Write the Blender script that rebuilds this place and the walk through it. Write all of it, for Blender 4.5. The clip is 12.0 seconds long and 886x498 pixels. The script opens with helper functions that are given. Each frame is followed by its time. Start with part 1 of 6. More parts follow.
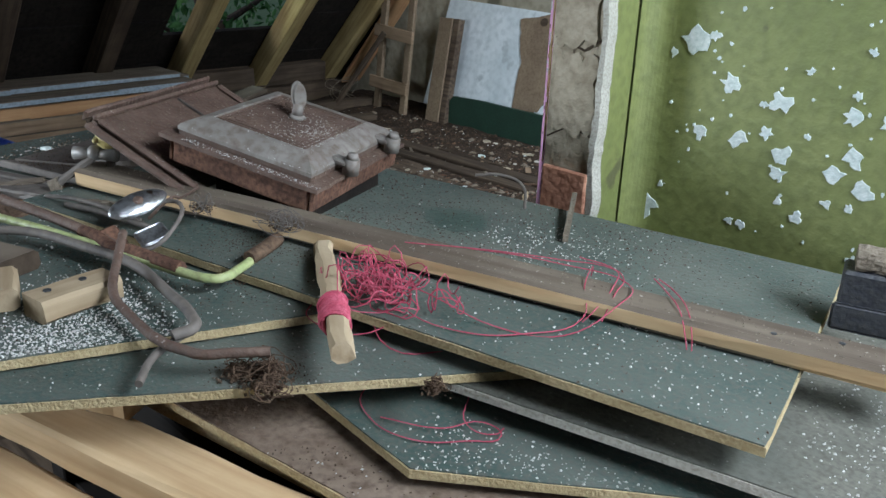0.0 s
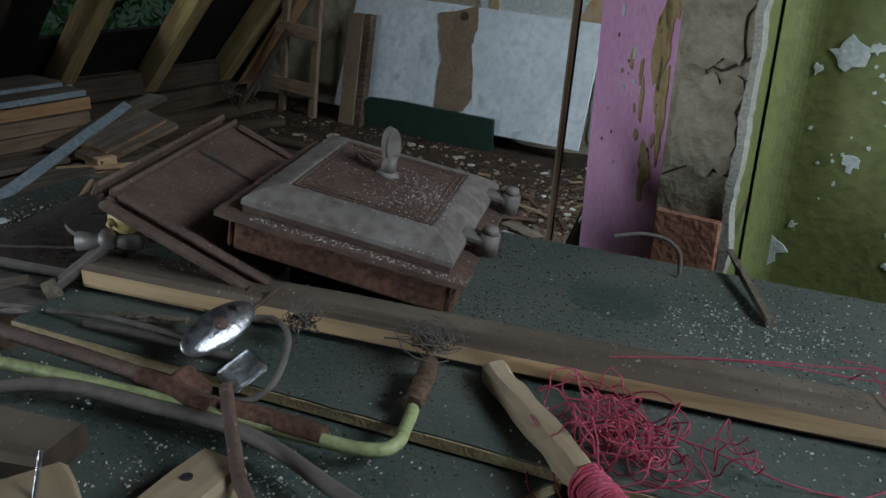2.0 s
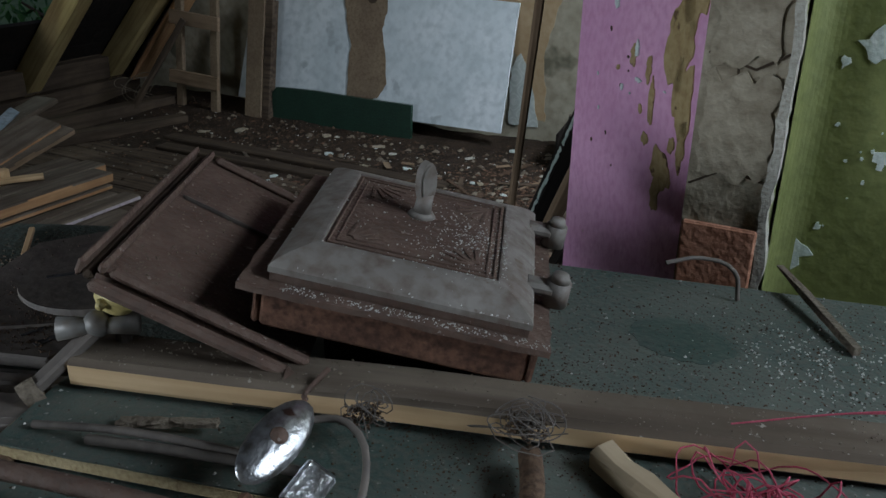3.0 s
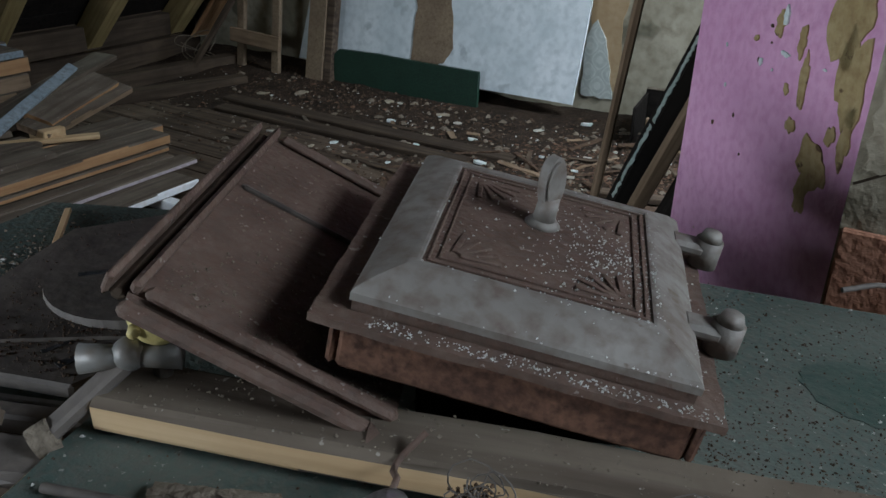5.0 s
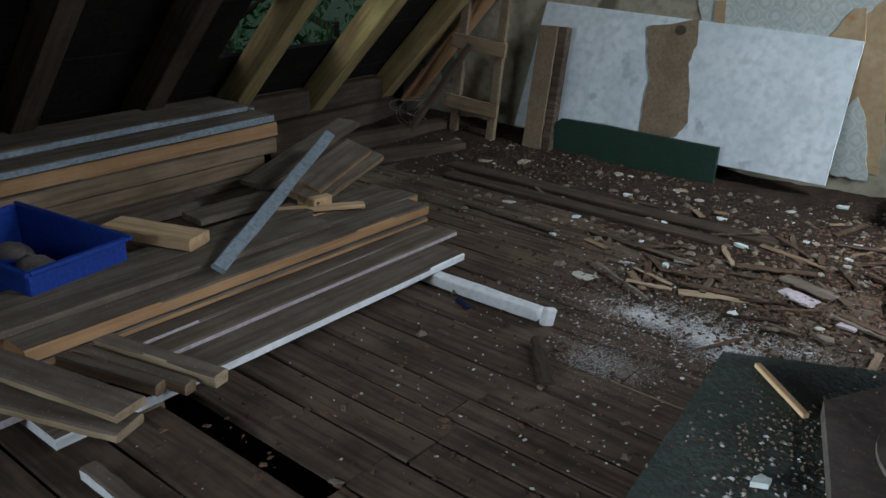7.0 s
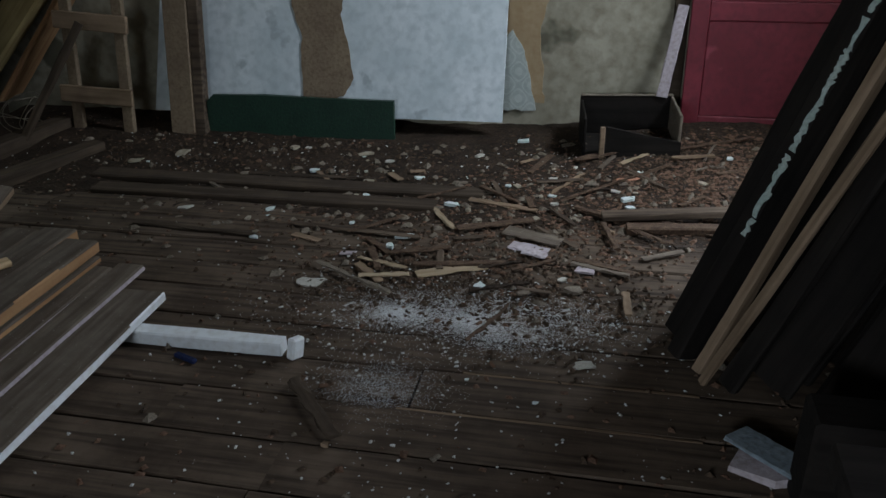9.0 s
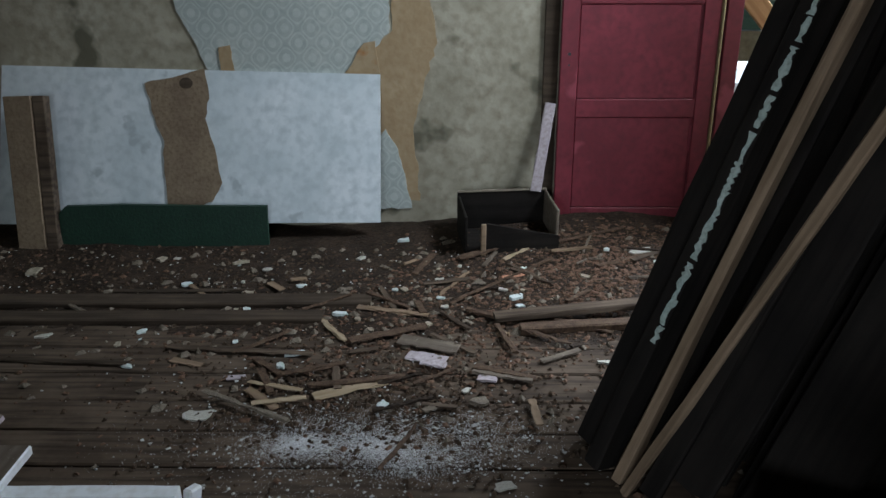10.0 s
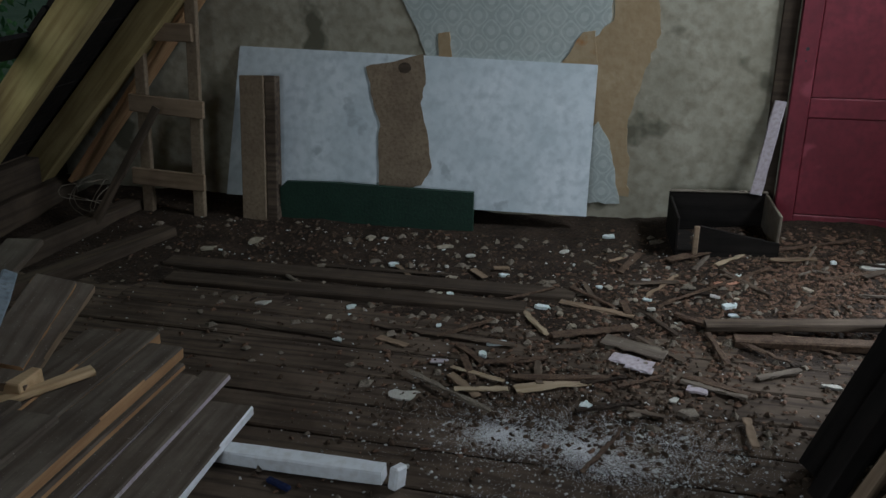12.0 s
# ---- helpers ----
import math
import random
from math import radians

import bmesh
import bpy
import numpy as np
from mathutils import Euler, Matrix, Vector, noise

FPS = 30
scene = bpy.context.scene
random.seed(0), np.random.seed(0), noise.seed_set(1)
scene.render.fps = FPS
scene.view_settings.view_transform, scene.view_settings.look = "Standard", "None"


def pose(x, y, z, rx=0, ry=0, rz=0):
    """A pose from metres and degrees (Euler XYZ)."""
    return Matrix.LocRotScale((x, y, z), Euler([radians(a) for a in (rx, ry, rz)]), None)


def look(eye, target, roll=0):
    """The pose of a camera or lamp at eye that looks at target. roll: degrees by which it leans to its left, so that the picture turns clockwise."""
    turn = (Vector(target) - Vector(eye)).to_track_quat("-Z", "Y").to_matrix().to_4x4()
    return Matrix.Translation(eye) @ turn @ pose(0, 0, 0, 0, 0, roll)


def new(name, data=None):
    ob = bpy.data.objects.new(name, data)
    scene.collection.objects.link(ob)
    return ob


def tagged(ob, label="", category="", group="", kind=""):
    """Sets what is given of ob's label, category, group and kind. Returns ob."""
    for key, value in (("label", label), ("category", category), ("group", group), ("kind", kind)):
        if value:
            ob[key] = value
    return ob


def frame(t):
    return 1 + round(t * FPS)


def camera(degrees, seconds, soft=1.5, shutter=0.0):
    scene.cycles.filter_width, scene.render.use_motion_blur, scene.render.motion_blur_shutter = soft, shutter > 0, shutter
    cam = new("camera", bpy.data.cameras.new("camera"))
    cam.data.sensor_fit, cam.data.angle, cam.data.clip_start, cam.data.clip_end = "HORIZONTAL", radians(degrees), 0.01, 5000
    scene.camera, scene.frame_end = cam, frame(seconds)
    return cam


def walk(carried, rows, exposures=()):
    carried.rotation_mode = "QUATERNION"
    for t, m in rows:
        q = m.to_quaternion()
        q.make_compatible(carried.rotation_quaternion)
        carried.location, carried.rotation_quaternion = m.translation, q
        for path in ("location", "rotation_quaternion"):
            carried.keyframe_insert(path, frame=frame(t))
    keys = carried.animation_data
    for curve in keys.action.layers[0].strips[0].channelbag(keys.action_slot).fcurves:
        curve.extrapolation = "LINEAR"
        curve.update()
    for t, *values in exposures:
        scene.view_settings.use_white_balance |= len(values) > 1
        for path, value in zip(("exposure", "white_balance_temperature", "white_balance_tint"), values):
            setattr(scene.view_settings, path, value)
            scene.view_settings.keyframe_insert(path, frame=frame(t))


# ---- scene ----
cam = camera(56.2, 12.0)
PATH = [
    (0, (0.367, 0.443, 1.466), (-0.949, 1.762, 0.739), 2.0),
    (0.5, (0.333, 0.347, 1.475), (-0.651, 1.913, 0.713), 1.8),
    (0.6, (0.311, 0.339, 1.475), (-0.659, 1.914, 0.714), 2.1),
    (1, (0.143, 0.339, 1.476), (-0.96, 1.823, 0.712), 1.9),
    (1.5, (-0.078, 0.428, 1.461), (-1.237, 1.896, 0.753), 0.9),
    (2, (-0.189, 0.472, 1.456), (-1.266, 1.985, 0.715), 2.0),
    (2.5, (-0.344, 0.49, 1.476), (-1.244, 2.109, 0.722), 1.6),
    (2.7, (-0.386, 0.495, 1.478), (-1.25, 2.13, 0.715), 1.0),
    (4.3, (-0.571, 0.693, 1.427), (-1.443, 2.267, 0.555), 1.2),
    (4.5, (-0.581, 0.686, 1.431), (-1.464, 2.253, 0.555), 1.9),
    (5, (-0.594, 0.674, 1.431), (-1.54, 2.211, 0.569), 1.6),
    (5.5, (-0.63, 0.659, 1.423), (-1.619, 2.163, 0.551), 2.2),
    (6, (-0.745, 0.547, 1.434), (-1.706, 2.069, 0.56), 3.6),
    (6.5, (-0.995, 0.407, 1.451), (-2.086, 1.885, 0.661), 0.7),
    (6.7, (-1.133, 0.384, 1.458), (-2.332, 1.805, 0.72), 1.9),
    (8.3, (-1.65, 0.486, 1.517), (-2.176, 2.16, 0.558), -0.6),
    (8.5, (-1.719, 0.549, 1.511), (-2.125, 2.257, 0.554), 0.2),
    (9, (-1.827, 0.732, 1.501), (-2.211, 2.487, 0.623), -1.2),
    (9.5, (-1.893, 0.823, 1.542), (-2.1, 2.611, 0.67), 0.2),
    (10, (-2.014, 0.866, 1.596), (-2.049, 2.731, 0.876), -0.2),
    (10.5, (-2.065, 0.897, 1.636), (-2.108, 2.799, 1.018), -1.6),
    (11, (-2.126, 0.903, 1.618), (-2.407, 2.797, 1.039), -1.3),
    (11.5, (-2.169, 0.883, 1.605), (-2.622, 2.705, 0.918), 0.6),
    (12, (-2.143, 0.904, 1.597), (-2.601, 2.703, 0.853), -0.7),
]
walk(cam, [(t, look(eye, target, roll)) for t, eye, target, roll in PATH],
     [(0, 0.65), (0.5, 0.6), (1.0, 0.15), (1.5, -0.3), (2.5, -0.6), (4.5, -0.25), (6.0, 0.0), (6.7, 0.1), (8.3, -0.75), (9.5, -0.35), (10.5, -0.25), (11.2, -0.55), (12, -0.7)])

# ---- light ----
world = bpy.data.worlds.new("sky")
scene.world = world
world.use_nodes = True
wn = world.node_tree
sky = wn.nodes.new("ShaderNodeTexSky")
sky.sky_type = 'NISHITA'
sky.sun_disc = False
sky.sun_elevation = radians(40)
sky.sun_rotation = radians(200)
wn.nodes["Background"].inputs["Strength"].default_value = 0.09
wn.links.new(sky.outputs[0], wn.nodes["Background"].inputs["Color"])


def area(name, eye, target, sx, sy, watts, colour=(0.9, 0.96, 1.0), spread=180):
    d = bpy.data.lights.new(name, 'AREA')
    d.shape, d.size, d.size_y, d.energy, d.color = 'RECTANGLE', sx, sy, watts, colour
    d.spread = radians(spread)
    ob = new(name, d)
    ob.matrix_world = look(eye, target)
    return ob


# daylight standing in the openings
DAY = (0.77, 0.88, 1.0)
area("daylight_dormer", (1.25, 1.42, 2.28), (-0.75, 1.20, 1.0), 1.0, 0.7, 34, DAY, 140)
# Lamp at an assumed roof opening, added to brighten gable wall and floor.
area("daylight_broken_roof", (0.35, 4.00, 3.05), (-2.1, 4.9, 0.4), 1.1, 0.8, 75, DAY, 115)
area("daylight_gable_window", (-2.85, -1.45, 1.45), (-1.5, 2.0, .9), 1.2, 0.7, 26, DAY, 95)
area("daylight_side_room", (1.9, 3.35, 1.75), (0.0, 2.8, 0.6), 1.1, 0.8, 45, DAY)
area("daylight_far_room", (0.9, 6.6, 1.9), (-1.1, 4.7, 0.0), 0.9, 0.9, 190, DAY)
area("daylight_roof_gap", (-5.05, 3.8, 0.92), (-3.5, 3.9, 0.3), 0.3, 0.9, 1.5, (0.75, 1.0, 0.85))

# ---- materials ----
def mat(name, c1, c2, c3=None, scale=6.0, fine=60.0, rough=0.85, bump=0.25, grain=None, metal=0.0, spots=None):
    """c1/c2 broad blotches, c3 fine specks; grain stretches the fine noise along local x; spots=(colour, scale, threshold)."""
    m = bpy.data.materials.new(name)
    m.use_nodes = True
    nt = m.node_tree
    N, L = nt.nodes, nt.links
    b = N["Principled BSDF"]
    b.inputs["Roughness"].default_value = rough
    b.inputs["Metallic"].default_value = metal
    b.inputs["Specular IOR Level"].default_value = 0.5 if rough < 0.8 else 0.15
    tc = N.new("ShaderNodeTexCoord")
    info = N.new("ShaderNodeObjectInfo")
    off = N.new("ShaderNodeVectorMath")
    off.operation = 'ADD'
    mul = N.new("ShaderNodeMath")
    mul.operation = 'MULTIPLY'
    mul.inputs[1].default_value = 37.0
    L.new(info.outputs["Random"], mul.inputs[0])
    L.new(tc.outputs["Object"], off.inputs[0])
    L.new(mul.outputs[0], off.inputs[1])
    n1 = N.new("ShaderNodeTexNoise")
    n1.inputs["Scale"].default_value = scale
    n1.inputs["Detail"].default_value = 6
    n1.inputs["Roughness"].default_value = 0.65
    L.new(off.outputs[0], n1.inputs["Vector"])
    n2 = N.new("ShaderNodeTexNoise")
    n2.inputs["Scale"].default_value = fine
    n2.inputs["Detail"].default_value = 5
    if grain:
        mp = N.new("ShaderNodeMapping")
        mp.inputs["Scale"].default_value = grain
        L.new(off.outputs[0], mp.inputs["Vector"])
        L.new(mp.outputs[0], n2.inputs["Vector"])
    else:
        L.new(off.outputs[0], n2.inputs["Vector"])
    r1 = N.new("ShaderNodeValToRGB")
    r1.color_ramp.elements[0].position, r1.color_ramp.elements[1].position = 0.35, 0.65
    r1.color_ramp.elements[0].color = (*c1, 1)
    r1.color_ramp.elements[1].color = (*c2, 1)
    L.new(n1.outputs["Fac"], r1.inputs[0])
    mix = N.new("ShaderNodeMix")
    mix.data_type = 'RGBA'
    r2 = N.new("ShaderNodeValToRGB")
    r2.color_ramp.elements[0].position, r2.color_ramp.elements[1].position = 0.42, 0.7
    r2.color_ramp.elements[0].color = (0, 0, 0, 1)
    r2.color_ramp.elements[1].color = (0.8, 0.8, 0.8, 1)
    L.new(n2.outputs["Fac"], r2.inputs[0])
    L.new(r2.outputs[0], mix.inputs[0])
    L.new(r1.outputs[0], mix.inputs[6])
    mix.inputs[7].default_value = (*(c3 or [0.5 * (p + q) * 0.7 for p, q in zip(c1, c2)]), 1)
    out = mix.outputs[2]
    if spots:
        n3 = N.new("ShaderNodeTexNoise")
        n3.inputs["Scale"].default_value = spots[1]
        n3.inputs["Detail"].default_value = 4
        L.new(off.outputs[0], n3.inputs["Vector"])
        r3 = N.new("ShaderNodeValToRGB")
        r3.color_ramp.elements[0].position, r3.color_ramp.elements[1].position = spots[2], spots[2] + 0.04
        r3.color_ramp.elements[0].color = (0, 0, 0, 1)
        r3.color_ramp.elements[1].color = (1, 1, 1, 1)
        L.new(n3.outputs["Fac"], r3.inputs[0])
        mx = N.new("ShaderNodeMix")
        mx.data_type = 'RGBA'
        L.new(r3.outputs[0], mx.inputs[0])
        L.new(out, mx.inputs[6])
        mx.inputs[7].default_value = (*spots[0], 1)
        out = mx.outputs[2]
    L.new(out, b.inputs["Base Color"])
    bp = N.new("ShaderNodeBump")
    bp.inputs["Strength"].default_value = bump
    bp.inputs["Distance"].default_value = 0.01
    ad = N.new("ShaderNodeMath")
    ad.operation = 'ADD'
    L.new(n1.outputs["Fac"], ad.inputs[0])
    L.new(n2.outputs["Fac"], ad.inputs[1])
    L.new(ad.outputs[0], bp.inputs["Height"])
    L.new(bp.outputs[0], b.inputs["Normal"])
    return m


WOODG = (2.5, 40, 40)
M_floor = mat("old_floor_wood", (0.066, 0.046, 0.032), (0.145, 0.106, 0.076), (0.026, 0.018, 0.013), 3, 1.0, grain=WOODG)
M_wood = mat("grey_timber", (0.20, 0.14, 0.09), (0.30, 0.21, 0.14), (0.12, 0.08, 0.05), 3, 1.0, grain=WOODG)
M_fresh = mat("fresh_pine", (0.55, 0.38, 0.21), (0.66, 0.48, 0.29), (0.42, 0.27, 0.14), 4, 1.0, grain=WOODG)
M_orange = mat("orange_pine", (0.36, 0.20, 0.10), (0.45, 0.27, 0.14), (0.27, 0.14, 0.07), 4, 1.0, grain=WOODG)
M_dusty = mat("dusty_plank_top", (0.115, 0.09, 0.068), (0.19, 0.155, 0.12), (0.07, 0.052, 0.04), 4, 1.0, grain=(2.5, 30, 30), spots=((0.32, 0.29, 0.25), 120, 0.68))
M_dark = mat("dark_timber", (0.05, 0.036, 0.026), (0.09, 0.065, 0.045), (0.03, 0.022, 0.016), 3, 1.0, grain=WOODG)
# Near-black copy of the dark timber; the shade is in its colour.
M_shadewood = mat("shade_black_timber", (0.010, 0.008, 0.007), (0.020, 0.016, 0.013), (0.006, 0.005, 0.004), 3, 1.0, grain=WOODG)
M_green = mat("dusty_green_board", (0.042, 0.074, 0.064), (0.112, 0.128, 0.110), (0.105, 0.102, 0.086), 4.5, 140, rough=0.75, bump=0.3, spots=((0.24, 0.235, 0.22), 170, 0.67))
M_greydust = mat("grey_dusty_board", (0.095, 0.10, 0.085), (0.16, 0.155, 0.13), (0.08, 0.08, 0.066), 5, 140, spots=((0.24, 0.235, 0.215), 150, 0.67))
M_brown = mat("brown_dirty_board", (0.16, 0.115, 0.085), (0.23, 0.175, 0.135), (0.10, 0.07, 0.05), 7, 80, bump=0.5, spots=((0.33, 0.30, 0.27), 60, 0.69))
M_core = mat("chipboard_edge", (0.42, 0.33, 0.18), (0.52, 0.42, 0.25), (0.33, 0.24, 0.13), 12, 220, bump=0.5)
M_pale = mat("pale_board_edge", (0.45, 0.44, 0.38), (0.55, 0.53, 0.47), (0.33, 0.30, 0.25), 12, 200, bump=0.4)
M_white = mat("white_board", (0.50, 0.56, 0.58), (0.66, 0.70, 0.72), (0.44, 0.49, 0.51), 3.5, 22, bump=0.08, spots=((0.40, 0.44, 0.46), 5, 0.64))
M_whitepaint = mat("white_painted_wood", (0.76, 0.79, 0.81), (0.82, 0.84, 0.85), (0.66, 0.66, 0.64), 6, 40, rough=0.55, bump=0.06)
M_bluegrey = mat("blue_grey_paint", (0.20, 0.245, 0.28), (0.28, 0.33, 0.365), (0.14, 0.16, 0.17), 6, 60)
M_lilac = mat("pale_lilac_paint", (0.42, 0.36, 0.38), (0.50, 0.44, 0.46), (0.30, 0.25, 0.24), 6, 60)
M_pink = mat("pink_paint", (0.66, 0.34, 0.54), (0.73, 0.41, 0.60), (0.58, 0.27, 0.45), 5, 60, rough=0.7, bump=0.35, spots=((0.42, 0.32, 0.25), 30, 0.72))
M_plaster = mat("old_plaster", (0.30, 0.26, 0.19), (0.42, 0.37, 0.285), (0.21, 0.175, 0.125), 7, 45, bump=0.8)
M_brick = mat("orange_brick", (0.44, 0.205, 0.13), (0.52, 0.27, 0.18), (0.32, 0.14, 0.09), 12, 90, bump=0.5)
M_greenwall = mat("olive_wall_paint", (0.175, 0.205, 0.065), (0.235, 0.255, 0.09), (0.145, 0.165, 0.055), 3, 50, rough=0.6, bump=0.25, spots=((0.11, 0.11, 0.05), 9, 0.68))
M_flake = mat("bare_limewash", (0.58, 0.66, 0.64), (0.74, 0.78, 0.76), (0.46, 0.55, 0.52), 25, 120)
M_wall = mat("stained_wall", (0.27, 0.245, 0.18), (0.42, 0.385, 0.30), (0.22, 0.195, 0.14), 2.6, 18, bump=0.3, spots=((0.13, 0.12, 0.085), 2.2, 0.60))
M_cardboard = mat("old_cardboard", (0.18, 0.13, 0.09), (0.24, 0.18, 0.12), (0.14, 0.10, 0.065), 6, 60)
M_paperback = mat("brown_backing_paper", (0.33, 0.235, 0.135), (0.41, 0.31, 0.19), (0.31, 0.215, 0.12), 4, 25, spots=((0.38, 0.17, 0.06), 4, 0.68))
M_red = mat("red_paint", (0.150, 0.018, 0.028), (0.230, 0.030, 0.046), (0.125, 0.018, 0.027), 2.2, 30, rough=0.5, bump=0.12, spots=((0.29, 0.055, 0.075), 3.0, 0.64))
M_rust = mat("rusty_iron", (0.070, 0.043, 0.032), (0.150, 0.100, 0.076), (0.105, 0.055, 0.038), 14, 110, rough=0.75, bump=0.4, spots=((0.24, 0.20, 0.175), 110, 0.66))
M_castrust = mat("dusty_cast_iron", (0.165, 0.150, 0.132), (0.25, 0.232, 0.210), (0.115, 0.080, 0.062), 7, 60, rough=0.6, bump=0.2, metal=0.1, spots=((0.135, 0.10, 0.08), 40, 0.68))
# Darker copy of the green board, toned down for shade on one panel.
M_shadegreen = mat("shade_darkened_green_board", (0.045, 0.068, 0.060), (0.085, 0.108, 0.095), (0.06, 0.055, 0.045), 9, 140, bump=0.35, spots=((0.14, 0.13, 0.115), 60, 0.66))
M_ochre = mat("bare_ochre_coat", (0.36, 0.27, 0.13), (0.44, 0.34, 0.18), (0.28, 0.19, 0.09), 14, 70, bump=0.5, spots=((0.14, 0.09, 0.05), 30, 0.64))
M_rusthot = mat("red_rust", (0.085, 0.045, 0.032), (0.20, 0.105, 0.07), (0.045, 0.026, 0.020), 24, 120, rough=0.85, bump=0.3)
M_iron = mat("grey_cast_iron", (0.17, 0.165, 0.155), (0.25, 0.245, 0.23), (0.16, 0.13, 0.105), 9, 60, rough=0.5, bump=0.08, metal=0.2)
M_soot = mat("sooty_iron", (0.075, 0.063, 0.055), (0.135, 0.116, 0.102), (0.16, 0.135, 0.115), 9, 60, rough=0.7, bump=0.15)
M_chrome = mat("worn_chrome", (0.34, 0.35, 0.36), (0.56, 0.58, 0.60), (0.16, 0.14, 0.12), 24, 90, rough=0.30, bump=0.25, metal=0.9, spots=((0.12, 0.08, 0.06), 30, 0.62))
M_greenrod = mat("green_painted_rod", (0.30, 0.36, 0.15), (0.42, 0.45, 0.22), (0.20, 0.20, 0.10), 20, 90, rough=0.5)
M_yellow = mat("yellowed_plastic", (0.55, 0.45, 0.17), (0.66, 0.56, 0.26), (0.40, 0.32, 0.12), 20, 90, rough=0.5)
M_oldpine = mat("weathered_pine", (0.33, 0.25, 0.16), (0.43, 0.34, 0.23), (0.24, 0.17, 0.10), 4, 1.0, grain=WOODG)
M_redbark = mat("reddish_wood_crumbs", (0.11, 0.062, 0.040), (0.20, 0.12, 0.08), (0.06, 0.035, 0.024), 30, 150)
M_lime = mat("lime_powder", (0.70, 0.71, 0.72), (0.80, 0.80, 0.80), (0.6, 0.6, 0.6), 40, 200)
M_twine = mat("pink_twine", (0.38, 0.055, 0.09), (0.50, 0.12, 0.17), (0.28, 0.04, 0.07), 50, 300)
M_black = mat("black_plastic", (0.018, 0.02, 0.026), (0.032, 0.035, 0.042), (0.05, 0.05, 0.05), 20, 120, rough=0.5)
M_navy = mat("navy_cloth", (0.012, 0.02, 0.06), (0.02, 0.03, 0.09), (0.01, 0.012, 0.03), 10, 80)
M_blue = mat("blue_plastic", (0.008, 0.038, 0.25), (0.012, 0.055, 0.32), (0.006, 0.025, 0.17), 6, 60, rough=0.4)
M_darkgreen = mat("dark_green_paint", (0.007, 0.034, 0.019), (0.012, 0.048, 0.028), (0.006, 0.024, 0.015), 8, 70, rough=0.6)
# Dirt colour is darkened overall to include the shade over the left floor.
M_dirt = mat("dirt_dust_and_shade", (0.024, 0.016, 0.011), (0.058, 0.038, 0.026), (0.016, 0.012, 0.009), 9, 70, bump=0.9, spots=((0.16, 0.13, 0.105), 60, 0.68))
M_chips = mat("pale_grit", (0.45, 0.45, 0.43), (0.66, 0.66, 0.63), (0.30, 0.28, 0.25), 40, 200)
M_darkchips = mat("brown_crumbs", (0.05, 0.034, 0.024), (0.12, 0.078, 0.05), (0.03, 0.022, 0.016), 40, 200)
M_bark = mat("brown_bark", (0.072, 0.044, 0.029), (0.145, 0.094, 0.062), (0.045, 0.03, 0.022), 30, 150)
M_rag = mat("dirty_rag", (0.16, 0.13, 0.10), (0.26, 0.22, 0.17), (0.10, 0.08, 0.06), 20, 160, bump=0.6)
M_leaf = mat("leaves", (0.035, 0.10, 0.03), (0.08, 0.19, 0.06), (0.03, 0.08, 0.025), 3, 20)
M_grass = mat("grass_ground", (0.05, 0.09, 0.03), (0.09, 0.13, 0.05), (0.04, 0.06, 0.02), 1, 20)
M_rafter = mat("yellow_rafter_pine", (0.30, 0.225, 0.10), (0.40, 0.31, 0.15), (0.20, 0.14, 0.06), 3, 1.0, grain=WOODG)


def wallpaper():
    m = mat("patterned_wallpaper", (0.37, 0.41, 0.39), (0.45, 0.48, 0.45), (0.33, 0.37, 0.35), 3, 30, bump=0.05)
    nt = m.node_tree
    N, L = nt.nodes, nt.links
    b = N["Principled BSDF"]
    base = b.inputs["Base Color"].links[0].from_socket
    tc = N.new("ShaderNodeTexCoord")
    sep = N.new("ShaderNodeSeparateXYZ")
    L.new(tc.outputs["Object"], sep.inputs[0])

    def op(kind, a, c=None):
        n = N.new("ShaderNodeMath")
        n.operation = kind
        for k, v in enumerate((a, c)):
            if v is None:
                continue
            if isinstance(v, (int, float)):
                n.inputs[k].default_value = v
            else:
                L.new(v, n.inputs[k])
        return n.outputs[0]
    cx = op('COSINE', op('MULTIPLY', sep.outputs[0], 2 * math.pi / 0.135))
    cz = op('COSINE', op('MULTIPLY', sep.outputs[2], 2 * math.pi / 0.15))
    sm = op('ABSOLUTE', op('ADD', cx, cz))
    band = op('LESS_THAN', op('ABSOLUTE', op('SUBTRACT', sm, 0.45)), 0.2)
    core = op('GREATER_THAN', sm, 1.55)
    nz = N.new("ShaderNodeTexNoise")
    nz.inputs["Scale"].default_value = 45
    L.new(tc.outputs["Object"], nz.inputs["Vector"])
    fac = op('MULTIPLY', op('MAXIMUM', band, core), op('MULTIPLY', nz.outputs["Fac"], 0.55))
    mx = N.new("ShaderNodeMix")
    mx.data_type = 'RGBA'
    L.new(fac, mx.inputs[0])
    L.new(base, mx.inputs[6])
    mx.inputs[7].default_value = (0.62, 0.66, 0.62, 1)
    L.new(mx.outputs[2], b.inputs["Base Color"])
    return m


M_paper = wallpaper()

# ---- helpers ----


def box(bm, lo, hi, m=None, bevel=0.0):
    g = bmesh.ops.create_cube(bm, size=1.0)
    s = [b - a for a, b in zip(lo, hi)]
    c = [(a + b) / 2 for a, b in zip(lo, hi)]
    bmesh.ops.transform(bm, verts=g["verts"], matrix=(m or Matrix()) @ Matrix.Translation(c) @ Matrix.Diagonal((*s, 1)))
    if bevel:
        es = list({e for v in g["verts"] for e in v.link_edges})
        bmesh.ops.bevel(bm, geom=es, offset=bevel, segments=1, affect='EDGES')


